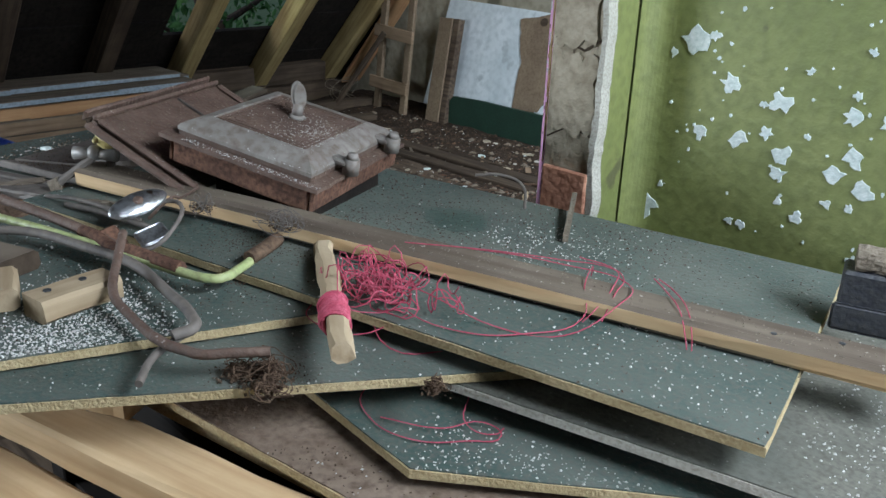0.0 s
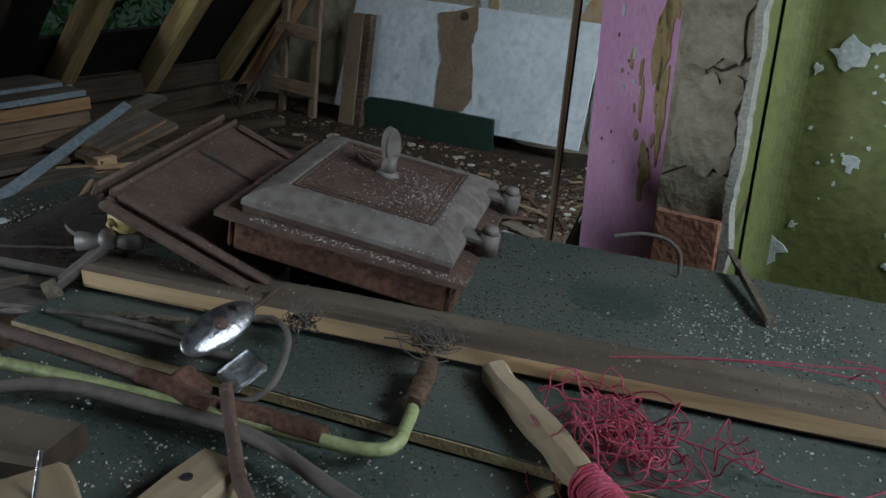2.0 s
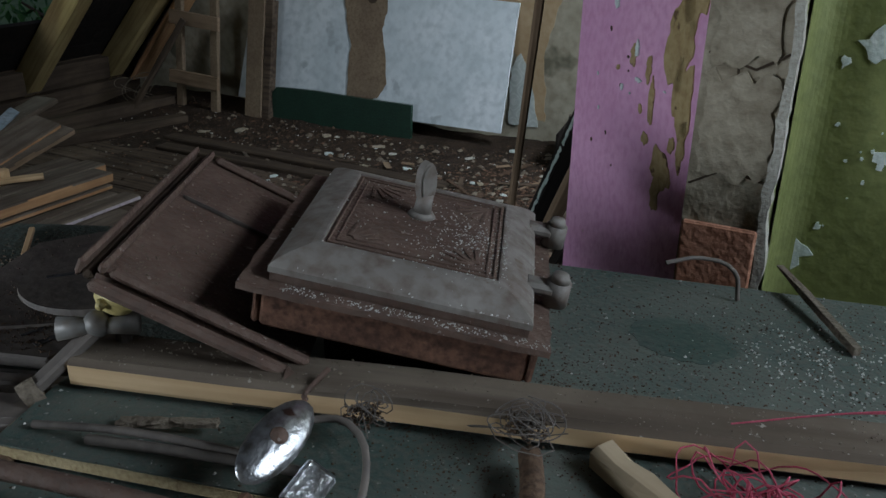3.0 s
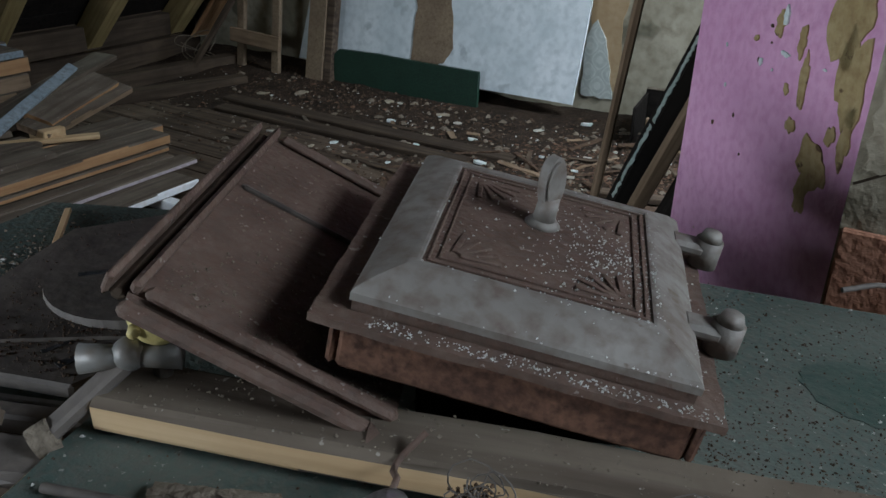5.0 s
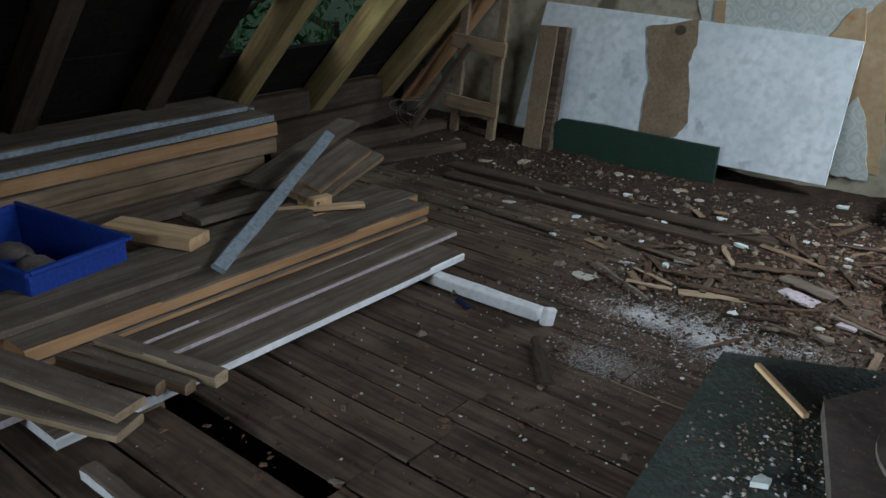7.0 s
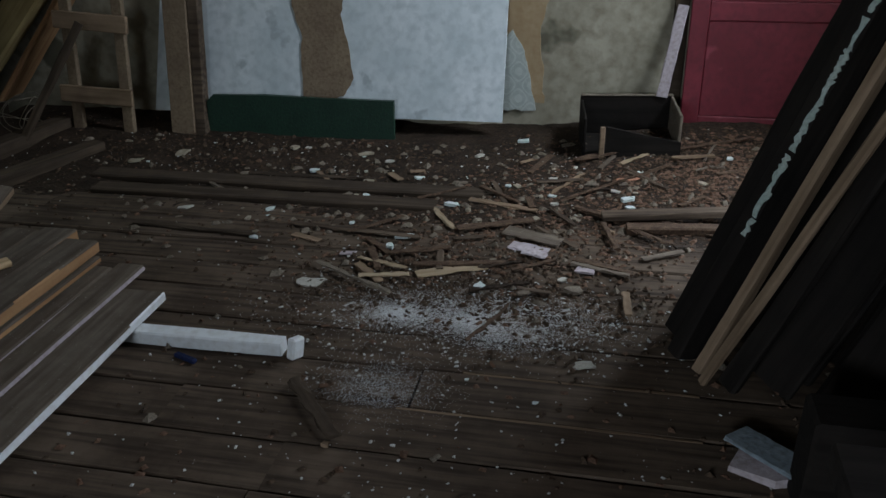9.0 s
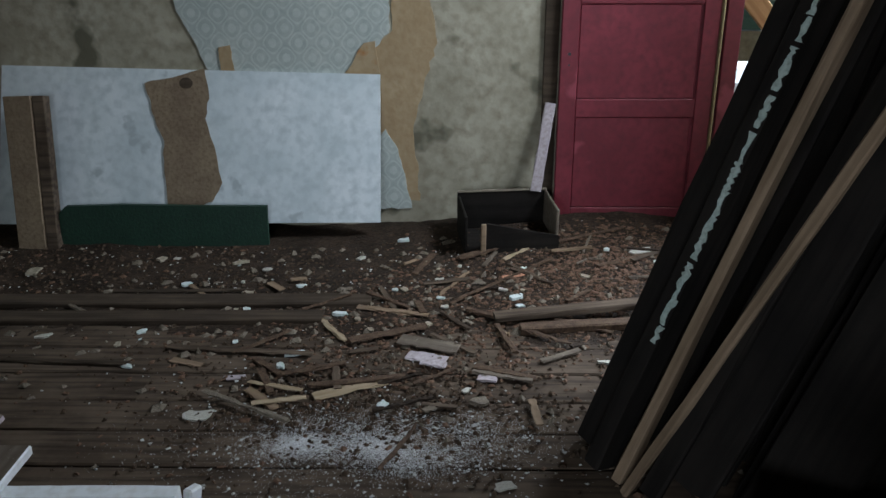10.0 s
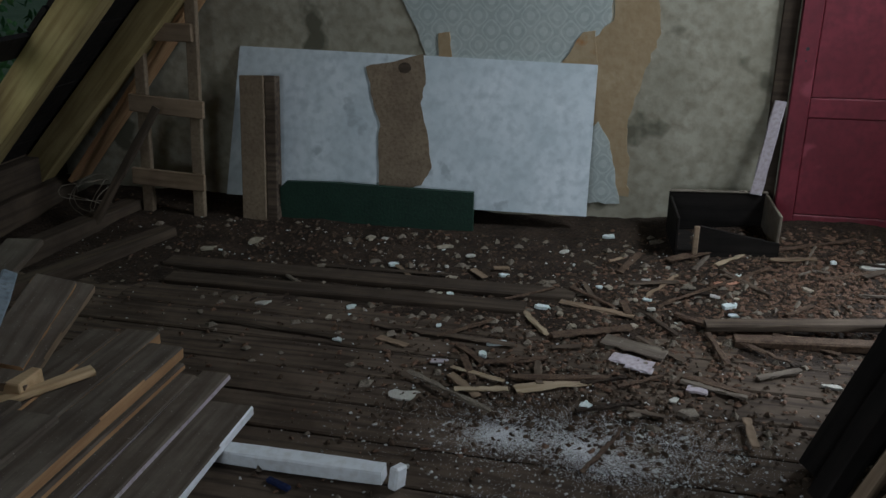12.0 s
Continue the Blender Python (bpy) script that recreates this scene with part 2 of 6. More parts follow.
def rail(lo, hi):
    bm = bmesh.new()
    box(bm, lo, hi, None, 0.004)
    return bm


def cyl(bm, a, b, r1, r2=None, n=12):
    a, b = Vector(a), Vector(b)
    d = b - a
    m = Matrix.Translation((a + b) / 2) @ d.to_track_quat('Z', 'Y').to_matrix().to_4x4()
    bmesh.ops.create_cone(bm, cap_ends=True, segments=n, radius1=r1, radius2=r1 if r2 is None else r2, depth=d.length, matrix=m)


def ball(bm, c, r, sx=1, sy=1, sz=1, n=12):
    bmesh.ops.create_uvsphere(bm, u_segments=n, v_segments=n * 2 // 3, radius=r, matrix=Matrix.Translation(c) @ Matrix.Diagonal((sx, sy, sz, 1)))


def prism(bm, pts, z0, z1):
    """pts: xy outline; z0, z1 numbers or functions of (x, y)."""
    f0 = z0 if callable(z0) else (lambda x, y: z0)
    f1 = z1 if callable(z1) else (lambda x, y: z1)
    area2 = sum(p[0] * q[1] - q[0] * p[1] for p, q in zip(pts, pts[1:] + pts[:1]))
    if area2 < 0:
        pts = pts[::-1]
    lo = [bm.verts.new((x, y, f0(x, y))) for x, y in pts]
    hi = [bm.verts.new((x, y, f1(x, y))) for x, y in pts]
    bm.faces.new(lo[::-1])
    bm.faces.new(hi)
    k = len(pts)
    for i in range(k):
        bm.faces.new((lo[i], lo[(i + 1) % k], hi[(i + 1) % k], hi[i]))


def upright(bm, pts, y0, y1):
    """A prism with its outline in x and z, between y0 and y1."""
    before = len(bm.verts)
    prism(bm, pts, 0, 1)
    bm.verts.ensure_lookup_table()
    for v in bm.verts[before:]:
        x, z, t = v.co
        v.co = (x, y0 + (y1 - y0) * t, z)
    bm.normal_update()
    bmesh.ops.recalc_face_normals(bm, faces=bm.faces[:])


def mesh_of(name, bm, material, smooth=False):
    me = bpy.data.meshes.new(name)
    bm.to_mesh(me)
    bm.free()
    for mm in (material if isinstance(material, (list, tuple)) else [material]):
        me.materials.append(mm)
    if smooth:
        me.polygons.foreach_set("use_smooth", [True] * len(me.polygons))
    return me


def thing(name, bm, material, label="", category="", group="", kind="", m=None, smooth=False):
    ob = new(name, mesh_of(name, bm, material, smooth))
    if m is not None:
        ob.matrix_world = m
    return tagged(ob, label, category, group, kind)


def part(name, bm, material, parent, label="", smooth=False, kind=""):
    ob = new(name, mesh_of(name, bm, material, smooth))
    ob.parent = parent
    return tagged(ob, label, kind=kind)


def base(name, m, label, category, group=""):
    ob = new(name)
    ob.empty_display_size = 0.05
    ob.matrix_world = m
    return tagged(ob, label, category, group)


def slab(name, lo, hi, material, label, category, kind="structure", bevel=0.0, m=None):
    bm = bmesh.new()
    box(bm, lo, hi, None, bevel)
    return thing(name, bm, material, label, category, "", kind, m)


def axes(o, x, y):
    """A pose at o with local x along x and local y nearly along y."""
    x = Vector(x).normalized()
    z = x.cross(Vector(y)).normalized()
    y = z.cross(x)
    m = Matrix((x, y, z)).transposed().to_4x4()
    m.translation = o
    return m


def between(a, b, up=(0, 0, 1)):
    """A pose at a with local x towards b and local z nearly along up; and the length."""
    a, b = Vector(a), Vector(b)
    x = (b - a).normalized()
    y = Vector(up).cross(x).normalized()
    return axes(a, x, y), (b - a).length


def rough_board(length, width, thick, seed, wear=0.004, cuts=8):
    """A board from x=0 to length, centred on y, from z=0 up, with worn uneven edges."""
    r = random.Random(seed)
    bm = bmesh.new()
    rings = []
    for i in range(cuts + 1):
        x = length * i / cuts
        w = width / 2
        j = lambda k=1.0: r.uniform(-wear, wear) * k
        e = (r.uniform(-2, 2) * wear if i in (0, cuts) else 0)
        c = min(0.006, thick * 0.25)
        ring = [(-w + j() + c, 0), (-w + j(), c), (-w + j(), thick - c), (-w + c + j(), thick + j(.3)),
                (w - c + j(), thick + j(.3)), (w + j(), thick - c), (w + j(), c), (w - c + j(), 0)]
        rings.append([bm.verts.new((x + e + j(.5) * (i in (0, cuts)), y, z)) for y, z in ring])
    n = 8
    for a, b in zip(rings, rings[1:]):
        for k in range(n):
            bm.faces.new((a[k], b[k], b[(k + 1) % n], a[(k + 1) % n]))
    bm.faces.new(rings[0][::-1])
    bm.faces.new(rings[-1])
    bmesh.ops.recalc_face_normals(bm, faces=bm.faces[:])
    return bm


def board(name, a, b, width, thick, material, label, category="board", group="", up=(0, 0, 1), seed=1, wear=0.003, side=None):
    """A board whose underside runs from a to b; side: a second material for its narrow faces."""
    m, length = between(a, b, up)
    bm = rough_board(length, width, thick, seed, wear)
    if side:
        for f in bm.faces:
            if abs(f.normal.z) < 0.6:
                f.material_index = 1
    return thing(name, bm, [material, side] if side else material, label, category, group, "", m)


def tube(name, pts, r, material, label, category="rod", group="", parent=None, res=4):
    cu = bpy.data.curves.new(name, 'CURVE')
    cu.dimensions = '3D'
    cu.bevel_depth = r
    cu.bevel_resolution = 1 if r < 0.003 else 2
    cu.resolution_u = res
    sp = cu.splines.new('BEZIER')
    sp.bezier_points.add(len(pts) - 1)
    for bp, p in zip(sp.bezier_points, pts):
        bp.co = p
        bp.handle_left_type = bp.handle_right_type = 'AUTO'
    cu.use_fill_caps = True
    tmp = bpy.data.objects.new(name, cu)
    me = bpy.data.meshes.new_from_object(tmp)
    bpy.data.objects.remove(tmp)
    me.materials.clear()
    me.materials.append(material)
    me.polygons.foreach_set("use_smooth", [True] * len(me.polygons))
    ob = new(name, me)
    if parent:
        ob.parent = parent
    return tagged(ob, label, category if not parent else "", group)


def chips(name, spots, material, label, size=(0.004, 0.012), flat=0.5, parent=None, seed=1, category="debris"):
    """Many small angular crumbs as one mesh; spots: list of (x, y, z)."""
    g = np.random.RandomState(seed)
    n = len(spots)
    P = np.array(spots, dtype=float).reshape(n, 1, 3)
    tetra = np.array([[-.5, -.4, 0], [.5, -.35, 0], [.45, .4, 0], [-.4, .45, 0], [-.1, -.05, 1.0], [.25, .1, .85]])
    S = g.uniform(size[0], size[1], (n, 1, 1)) * g.uniform(0.55, 1.5, (n, 1, 3))
    S[:, :, 2] *= flat
    V = tetra[None] * S + g.uniform(-.12, .12, (n, 6, 3)) * S
    a = g.uniform(0, 2 * np.pi, n)
    c, s_ = np.cos(a)[:, None], np.sin(a)[:, None]
    X, Y = V[..., 0] * c - V[..., 1] * s_, V[..., 0] * s_ + V[..., 1] * c
    V = np.stack([X, Y, V[..., 2]], -1) + P
    F = np.array([[0, 3, 2, 1], [0, 1, 4, 4], [1, 2, 5, 5], [1, 5, 4, 4], [2, 3, 5, 5], [3, 4, 5, 5], [3, 0, 4, 4]])
    faces = []
    for i in range(n):
        for f in F:
            q = [int(k) + 6 * i for k in f]
            faces.append(q if q[2] != q[3] else q[:3])
    me = bpy.data.meshes.new(name)
    me.from_pydata(V.reshape(-1, 3).tolist(), [], faces)
    me.materials.append(material)
    ob = new(name, me)
    if parent:
        ob.parent = parent
        return tagged(ob, label, kind="stuff")
    return tagged(ob, label, category, kind="stuff")


def inside(x, y, pts):
    r = False
    for (x1, y1), (x2, y2) in zip(pts, pts[1:] + pts[:1]):
        if (y1 > y) != (y2 > y) and x < (x2 - x1) * (y - y1) / (y2 - y1) + x1:
            r = not r
    return r


# ---- the setting ----
RIDGE_X = -1.0


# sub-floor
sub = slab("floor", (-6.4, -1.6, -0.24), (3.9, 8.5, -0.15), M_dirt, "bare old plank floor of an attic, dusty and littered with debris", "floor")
# gable wall with the doorway on its far side
bm = bmesh.new()
upright(bm, [(-5.9, 0.0), (-0.60, 0.0), (-0.60, 4.45), (-1.0, 4.85), (-5.9, 0.05)], 5.22, 5.36)
wall_n = thing("wall_north", bm, M_wall, "stained bare plaster wall with torn wallpaper", "wall", kind="structure")
bm = bmesh.new()
upright(bm, [(-0.60, 2.12), (0.40, 2.12), (0.40, 0.0), (3.6, 0.0), (3.6, 0.25), (-0.60, 4.45)], 5.22, 5.36)
thing("wall_north_side", bm, M_wall, "stained plaster wall beside the doorway", "wall", kind="structure")

# torn wallpaper, backing paper and bare patches on the gable wall
def wall_patch(name, pts, material, y, label):
    bm = bmesh.new()
    n = len(pts)
    r = random.Random(len(name) * 7 + n)
    out = []
    for (x0, z0), (x1, z1) in zip(pts, pts[1:] + pts[:1]):
        k = max(1, int(math.hypot(x1 - x0, z1 - z0) / 0.035))
        for q in range(k):
            t = q / k
            out.append((x0 + (x1 - x0) * t + r.uniform(-.008, .008) * (q > 0), z0 + (z1 - z0) * t + r.uniform(-.008, .008) * (q > 0)))
    upright(bm, out, y, 5.2195)
    return part(name, bm, material, wall_n, label)


wall_patch("wallpaper", [(-3.62, 2.05), (-3.50, 1.55), (-3.45, 1.21), (-3.36, 1.03), (-3.28, 0.80), (-2.58, 0.86), (-2.50, 0.97), (-2.37, 1.10), (-2.352, 1.55), (-2.35, 2.6), (-3.2, 2.35)], M_paper, 5.214, "pale blue-grey damask wallpaper, torn")
wall_patch("backing_paper", [(-2.346, 2.6), (-2.352, 1.11), (-2.55, 0.92), (-2.46, 0.78), (-2.43, 0.5), (-2.30, 0.2), (-2.22, 0.2), (-2.25, 0.62), (-2.19, 0.85), (-2.12, 1.05), (-2.16, 1.27), (-2.18, 1.55), (-2.18, 2.5)], M_paperback, 5.216, "brown torn backing paper")
wall_patch("wallpaper", [(-2.40, 0.6), (-2.35, 0.52), (-2.30, 0.35), (-2.265, 0.16), (-2.46, 0.16), (-2.46, 0.5)], M_paper, 5.211, "torn wallpaper remnant")
wall_patch("backing_paper", [(-3.26, 0.86), (-3.25, 1.03), (-3.19, 1.04), (-3.17, 0.86)], M_paperback, 5.208, "orange-brown torn paper")
wall_patch("backing_paper", [(-2.62, 0.88), (-2.50, 1.05), (-2.44, 1.06), (-2.42, 0.9)], M_paperback, 5.208, "orange-brown torn paper")

# low outer walls, right slope and left slope of the roof
slab("wall_west", (-6.15, -1.6, -0.05), (-5.95, 8.5, 0.12), M_dark, "low dark timber wall plate under the eaves", "wall")
bm = bmesh.new()
for poly in ([(-5.9, 0), (-3.6, 0), (-3.6, 2.25), (-5.9, .02)], [(0.5, 0), (3.6, 0), (3.6, 0.2), (0.5, 3.35)],
             [(-3.6, 0), (-2.1, 0), (-2.1, 0.9), (-3.6, 0.9)], [(-2.1, 0), (0.5, 0), (0.5, 3.35), (-1.0, 4.85), (-2.1, 3.75)], [(-3.6, 1.85), (-2.1, 1.85), (-2.1, 3.75), (-3.6, 2.25)]):
    upright(bm, poly, -1.62, -1.5)
thing("wall_south", bm, M_wall, "rough plaster gable wall with a window opening", "wall", kind="structure")

# roof: boards over rafters; one stretch on the left is open to the trees
tilt_l = axes((-6.0, 0, -0.25), (1, 0, 1), (0, 1, 0))
bm = bmesh.new()
rr = random.Random(3)
for i in range(45):
    u0 = 0.16 * i + 0.02
    gap = rr.uniform(0.004, 0.014)
    spans = [(-1.7, 8.5)]
    if 7 <= i <= 9:
        spans = [(-1.7, 3.25), (4.35, 8.5)]
    if i in (11, 12):
        spans = [(-1.7, 3.6 + rr.uniform(-.1, .1)), (4.1 + 0.1 * rr.random(), 4.9), (5.0, 8.5)]
    if i == 14:
        spans = [(-1.7, 4.2), (4.85, 8.5)]
    for a, b in spans:
        box(bm, (u0, a, 0.17), (u0 + 0.16 - gap, b, 0.195), tilt_l)
# Boards coloured near black to hold the slope in shade.
thing("ceiling_left", bm, M_shadewood, "old dark roof boards with gaps and daylight behind", "roof", kind="structure")
bm = bmesh.new()
tilt_r = axes((4.0, 0, -0.25), (-1, 0, 1), (0, -1, 0))
for i in range(45):
    u0 = 0.16 * i
    spans = [(-8.5, 1.7)]
    if 13 <= i <= 19:
        spans = [(-8.5, -7.4), (-5.9, -4.1), (-2.7, -1.85), (-0.15, 1.7)]
    if 20 <= i <= 26:
        spans = [(-8.5, -2.1), (-.75, 1.7)]
    # Opening added for the lamp over the gable end.
    if 28 <= i <= 34:
        spans = [(-8.5, -4.7), (-3.3, 1.7)]
    for a, b in spans:
        box(bm, (u0, a, 0.17), (u0 + 0.155, b, 0.195), tilt_r)
thing("ceiling_right", bm, M_dark, "old dark roof boards on the far slope", "roof", kind="structure")
bm = bmesh.new()
for lo_, hi_ in (((-5.9, 8.4, -.1), (-.35, 8.5, 4.8)), ((1.3, 8.4, -.1), (3.6, 8.5, 2.5)), ((-.35, 8.4, -.1), (1.3, 8.5, .75)), ((-.35, 8.4, 2.2), (1.3, 8.5, 4.4))):
    box(bm, lo_, hi_)
thing("wall_far", bm, M_wall, "far rough wall of the next attic space with a window opening", "wall", kind="structure")
slab("wall_east", (3.6, -1.6, -0.05), (3.75, 8.5, 0.30), M_dark, "low timber wall under the eaves", "wall")

# rafters
for i, y in enumerate((-1.2, -0.4, 0.4, 1.3, 2.1, 2.8, 3.45, 4.2, 4.92, 6.0, 7.0, 8.0)):
    a = (-5.85, y, -0.10)
    b = (RIDGE_X, y, 4.75)
    board("rafter", a, b, 0.12, 0.16, M_rafter if 3.0 < y < 5 else M_dark, "rough-sawn yellowed pine rafter under the roof boards", "rafter", "rafters of the roof", up=(-1, 0, 1), seed=40 + i, wear=0.005)
    if y > 1.5:
        board("rafter", (3.85, y + 0.05, -0.10), (RIDGE_X, y + 0.05, 4.75), 0.11, 0.15, M_orange, "orange pine rafter on the far roof slope", "rafter", "rafters of the far slope", up=(1, 0, 1), seed=60 + i, wear=0.004)
# broad dark boards leaning between two rafters near the gable
board("roof_board", (-5.45, 5.05, 0.15), (-4.45, 5.08, 1.30), 0.2, 0.03, M_orange, "brown board under the slope beside the gable wall", "board", up=(-1, 0, 1), seed=81)

# outside: ground and trees in front of the gap
slab("ground", (-60, -60, -3.1), (60, 60, -3.0), M_grass, "grassy ground outside below the attic", "ground")


def tree(x, y, h, seed):
    r = random.Random(seed)
    t = base("tree", pose(x, y, -3.0), "leafy green tree standing close outside the roof", "tree", "trees outside")
    bm = bmesh.new()
    cyl(bm, (0, 0, 0), (0.1, 0, h * 0.6), 0.16, 0.08, 10)
    limbs = []
    for k in range(9):
        a = r.uniform(0, 6.28)
        z0 = h * r.uniform(0.3, 0.6)
        tip = (math.cos(a) * r.uniform(.6, 1.4), math.sin(a) * r.uniform(.6, 1.4), z0 + r.uniform(.3, 1.3))
        cyl(bm, (0.05, 0, z0), tip, 0.05, 0.015, 7)
        limbs.append(tip)
    part("trunk", bm, M_dark, t)
    V, F = [], []
    for k in range(1000):
        lx, ly, lz = r.choice(limbs)
        c = Vector((lx + r.gauss(0, .38), ly + r.gauss(0, .38), lz + r.gauss(0, .45)))
        q = Euler((r.uniform(0, 6), r.uniform(0, 6), r.uniform(0, 6))).to_matrix()
        s = r.uniform(.04, .08)
        n = len(V)
        for p in ((-1, 0, 0), (0, -.45, .12), (1, 0, 0), (0, .45, .12)):
            V.append(c + q @ (Vector(p) * s))
        F.append((n, n + 1, n + 2, n + 3))
    me = bpy.data.meshes.new("crown")
    me.from_pydata([tuple(v) for v in V], [], F)
    me.materials.append(M_leaf)
    cr = new("crown", me)
    cr.parent = t
    tagged(cr, kind="stuff")


for k, (x, y, h) in enumerate(((-8.2, 3.6, 5.2), (-8.6, 5.6, 5.6), (-9.2, 1.6, 5.0), (-8.9, 7.4, 5.4))):
    tree(x, y, h, 100 + k)

# chimney breast: pink oblique face, bare plaster and brick end
bm = bmesh.new()
C = [(-0.675, 1.776), (-0.555, 1.782), (-0.555, 2.10), (-0.92, 2.26), (-0.998, 2.169)]
prism(bm, C, 0, 2.8)
bm.faces.ensure_lookup_table()
bm.normal_update()
for f in bm.faces:
    f.material_index = 1 if f.normal.y < -0.9 else (2 if f.normal.x > -0.3 else 0)
chim = thing("wall_chimney", bm, [M_pink, M_plaster, M_greenwall], "pink-painted oblique chimney breast with bare crumbling end", "chimney", kind="structure")
# coats of paint flaked off the oblique face
def peel(name, u, z, w, h, seed, material, label, lift=.0025):
    r = random.Random(seed)
    n = 26
    ph, ph2 = r.uniform(0, 6), r.uniform(0, 6)
    pts = []
    for k in range(n):
        a = 2 * math.pi * k / n
        f = .78 + .16 * math.sin(2 * a + ph) + .10 * math.sin(5 * a + ph2) + r.uniform(-.10, .10)
        pts.append((w / 2 * math.cos(a) * f, h / 2 * math.sin(a) * f))
    bm = bmesh.new()
    prism(bm, pts, .0004, lift)
    o = part(name, bm, material, chim, label)
    o.matrix_world = axes((-.675 - .635 * u, 1.776 + .7725 * u, z), (.635, -.7725, 0), (0, 0, 1))
for k, (u, z, w, h) in enumerate(((.075, 1.27, .13, .16), (.045, 1.19, .07, .18), (.035, 1.36, .08, .2), (.12, 1.48, .2, .22), (.03, 1.12, .035, .09), (.09, 1.062, .085, .085), (.15, 1.16, .022, .11), (.172, 1.21, .028, .05),
                                  (.238, 1.222, .035, .04), (.062, 1.11, .024, .038), (.16, 1.095, .028, .03), (.19, 1.14, .016, .02), (.30, 1.19, .015, .014), (.28, 1.42, .07, .09), (.10, 1.015, .045, .06))):
    peel("peeled_patch", u, z, w, h, 70 + k, M_ochre, "bare ochre patch where the pink paint has flaked off")
for k, (u, z, w, h) in enumerate(((.225, 1.235, .02, .03), (.275, 1.16, .012, .012), (.21, 1.185, .025, .01), (.33, 1.30, .02, .03))):
    peel("peeled_patch", u, z, w, h, 170 + k, M_flake, "small white patch of bare plaster", .003)
for k in range(26):
    q = random.Random(900 + k)
    peel("pock_mark", q.uniform(.03, .40), q.uniform(.98, 1.5), q.uniform(.003, .010), q.uniform(.003, .010), 270 + k, M_bark if k % 3 else M_flake, "small chip in the pink paint", .0022)
# mortar joints and plaster crust on its narrow end
rr = random.Random(12)
bm = bmesh.new()
for (xa, za, xb, zb) in ((-.672, 1.07, -.62, 1.10), (-.62, 1.10, -.56, 1.085), (-.668, 1.27, -.60, 1.25), (-.60, 1.25, -.558, 1.275), (-.61, 1.10, -.625, 1.26), (-.665, 1.42, -.56, 1.40), (-.59, 1.28, -.60, 1.41)):
    d = Vector((xb - xa, 0, zb - za))
    m, l = between((xa, 1.7755 + 0.004, za), (xb, 1.7795 + 0.002, zb), (0, -1, 0))
    box(bm, (0, -.0018, -.003), (l, .0018, .0045), m)
part("crack", bm, M_dark, chim, "dark cracks in the bare plaster")
def crust(x0, x1, z0, z1, y, seed, t=0.012):
    r = random.Random(seed)
    bm = bmesh.new()
    pts = []
    k = 9
    for i in range(k):
        pts.append((x0 + (x1 - x0) * i / k, z0 + r.uniform(-.012, .012)))
    for i in range(k):
        pts.append((x1 + r.uniform(-.008, .008), z0 + (z1 - z0) * i / k))
    for i in range(k):
        pts.append((x1 + (x0 - x1) * i / k, z1 + r.uniform(-.012, .012)))
    for i in range(k):
        pts.append((x0 + r.uniform(-.008, .008), z1 + (z0 - z1) * i / k))
    upright(bm, pts, y - t, y + 0.001)
    return bm
part("plaster_patch", crust(-.668, -.565, 1.09, 1.24, 1.779, 3, .005), M_plaster, chim)
part("plaster_patch", crust(-.664, -.57, 1.26, 1.40, 1.779, 4, .004), M_plaster, chim)
part("plaster_patch", crust(-.668, -.575, 1.42, 1.75, 1.779, 5, .006), M_plaster, chim)
bm = bmesh.new()
box(bm, (-.672, 1.7655, 0.86), (-.560, 1.7775, 1.012), None, 0.003)
part("brick", bm, M_brick, chim, "bare orange brick at the foot")
# ragged plaster arris between the chimney and the green wall
bm = bmesh.new()
left, right = [], []
n = 90
for k in range(n + 1):
    z = .90 + 1.02 * k / n
    w = noise.noise((z * 9, 0, 2)) * .007 + noise.noise((z * 31, 4, 0)) * .004 + rr.uniform(-.0012, .0012)
    left.append((-.560 + w, z))
    right.append((-.5465 + w * .6 + noise.noise((z * 14, 7, 1)) * .006 + rr.uniform(-.001, .001), z))
upright(bm, left + right[::-1], 1.771, 1.80)
part("plaster_edge", bm, M_pale, chim, "broken whitish plaster edge")

# green wall with its recess, jamb and the doorway beyond
gw = slab("wall_green", (-0.545, 1.93, 0), (-0.004, 2.05, 2.7), M_greenwall, "olive green painted wall with flaking paint", "wall")
bm = bmesh.new()
for k in range(10):
    a0, a1 = math.pi / 2 * k / 10, math.pi / 2 * (k + 1) / 10
    r = 0.05
    p = lambda a: (-0.545 + r - r * math.cos(a) - 0.004, 1.93 - r + r * math.sin(a))
    (x0, y0), (x1, y1) = p(a0), p(a1)
    prism(bm, [(x0, y0), (x1, y1), (-0.553, 1.934)], 0, 2.7)
part("coved_corner", bm, M_greenwall, gw, "rounded inner corner of the wall")
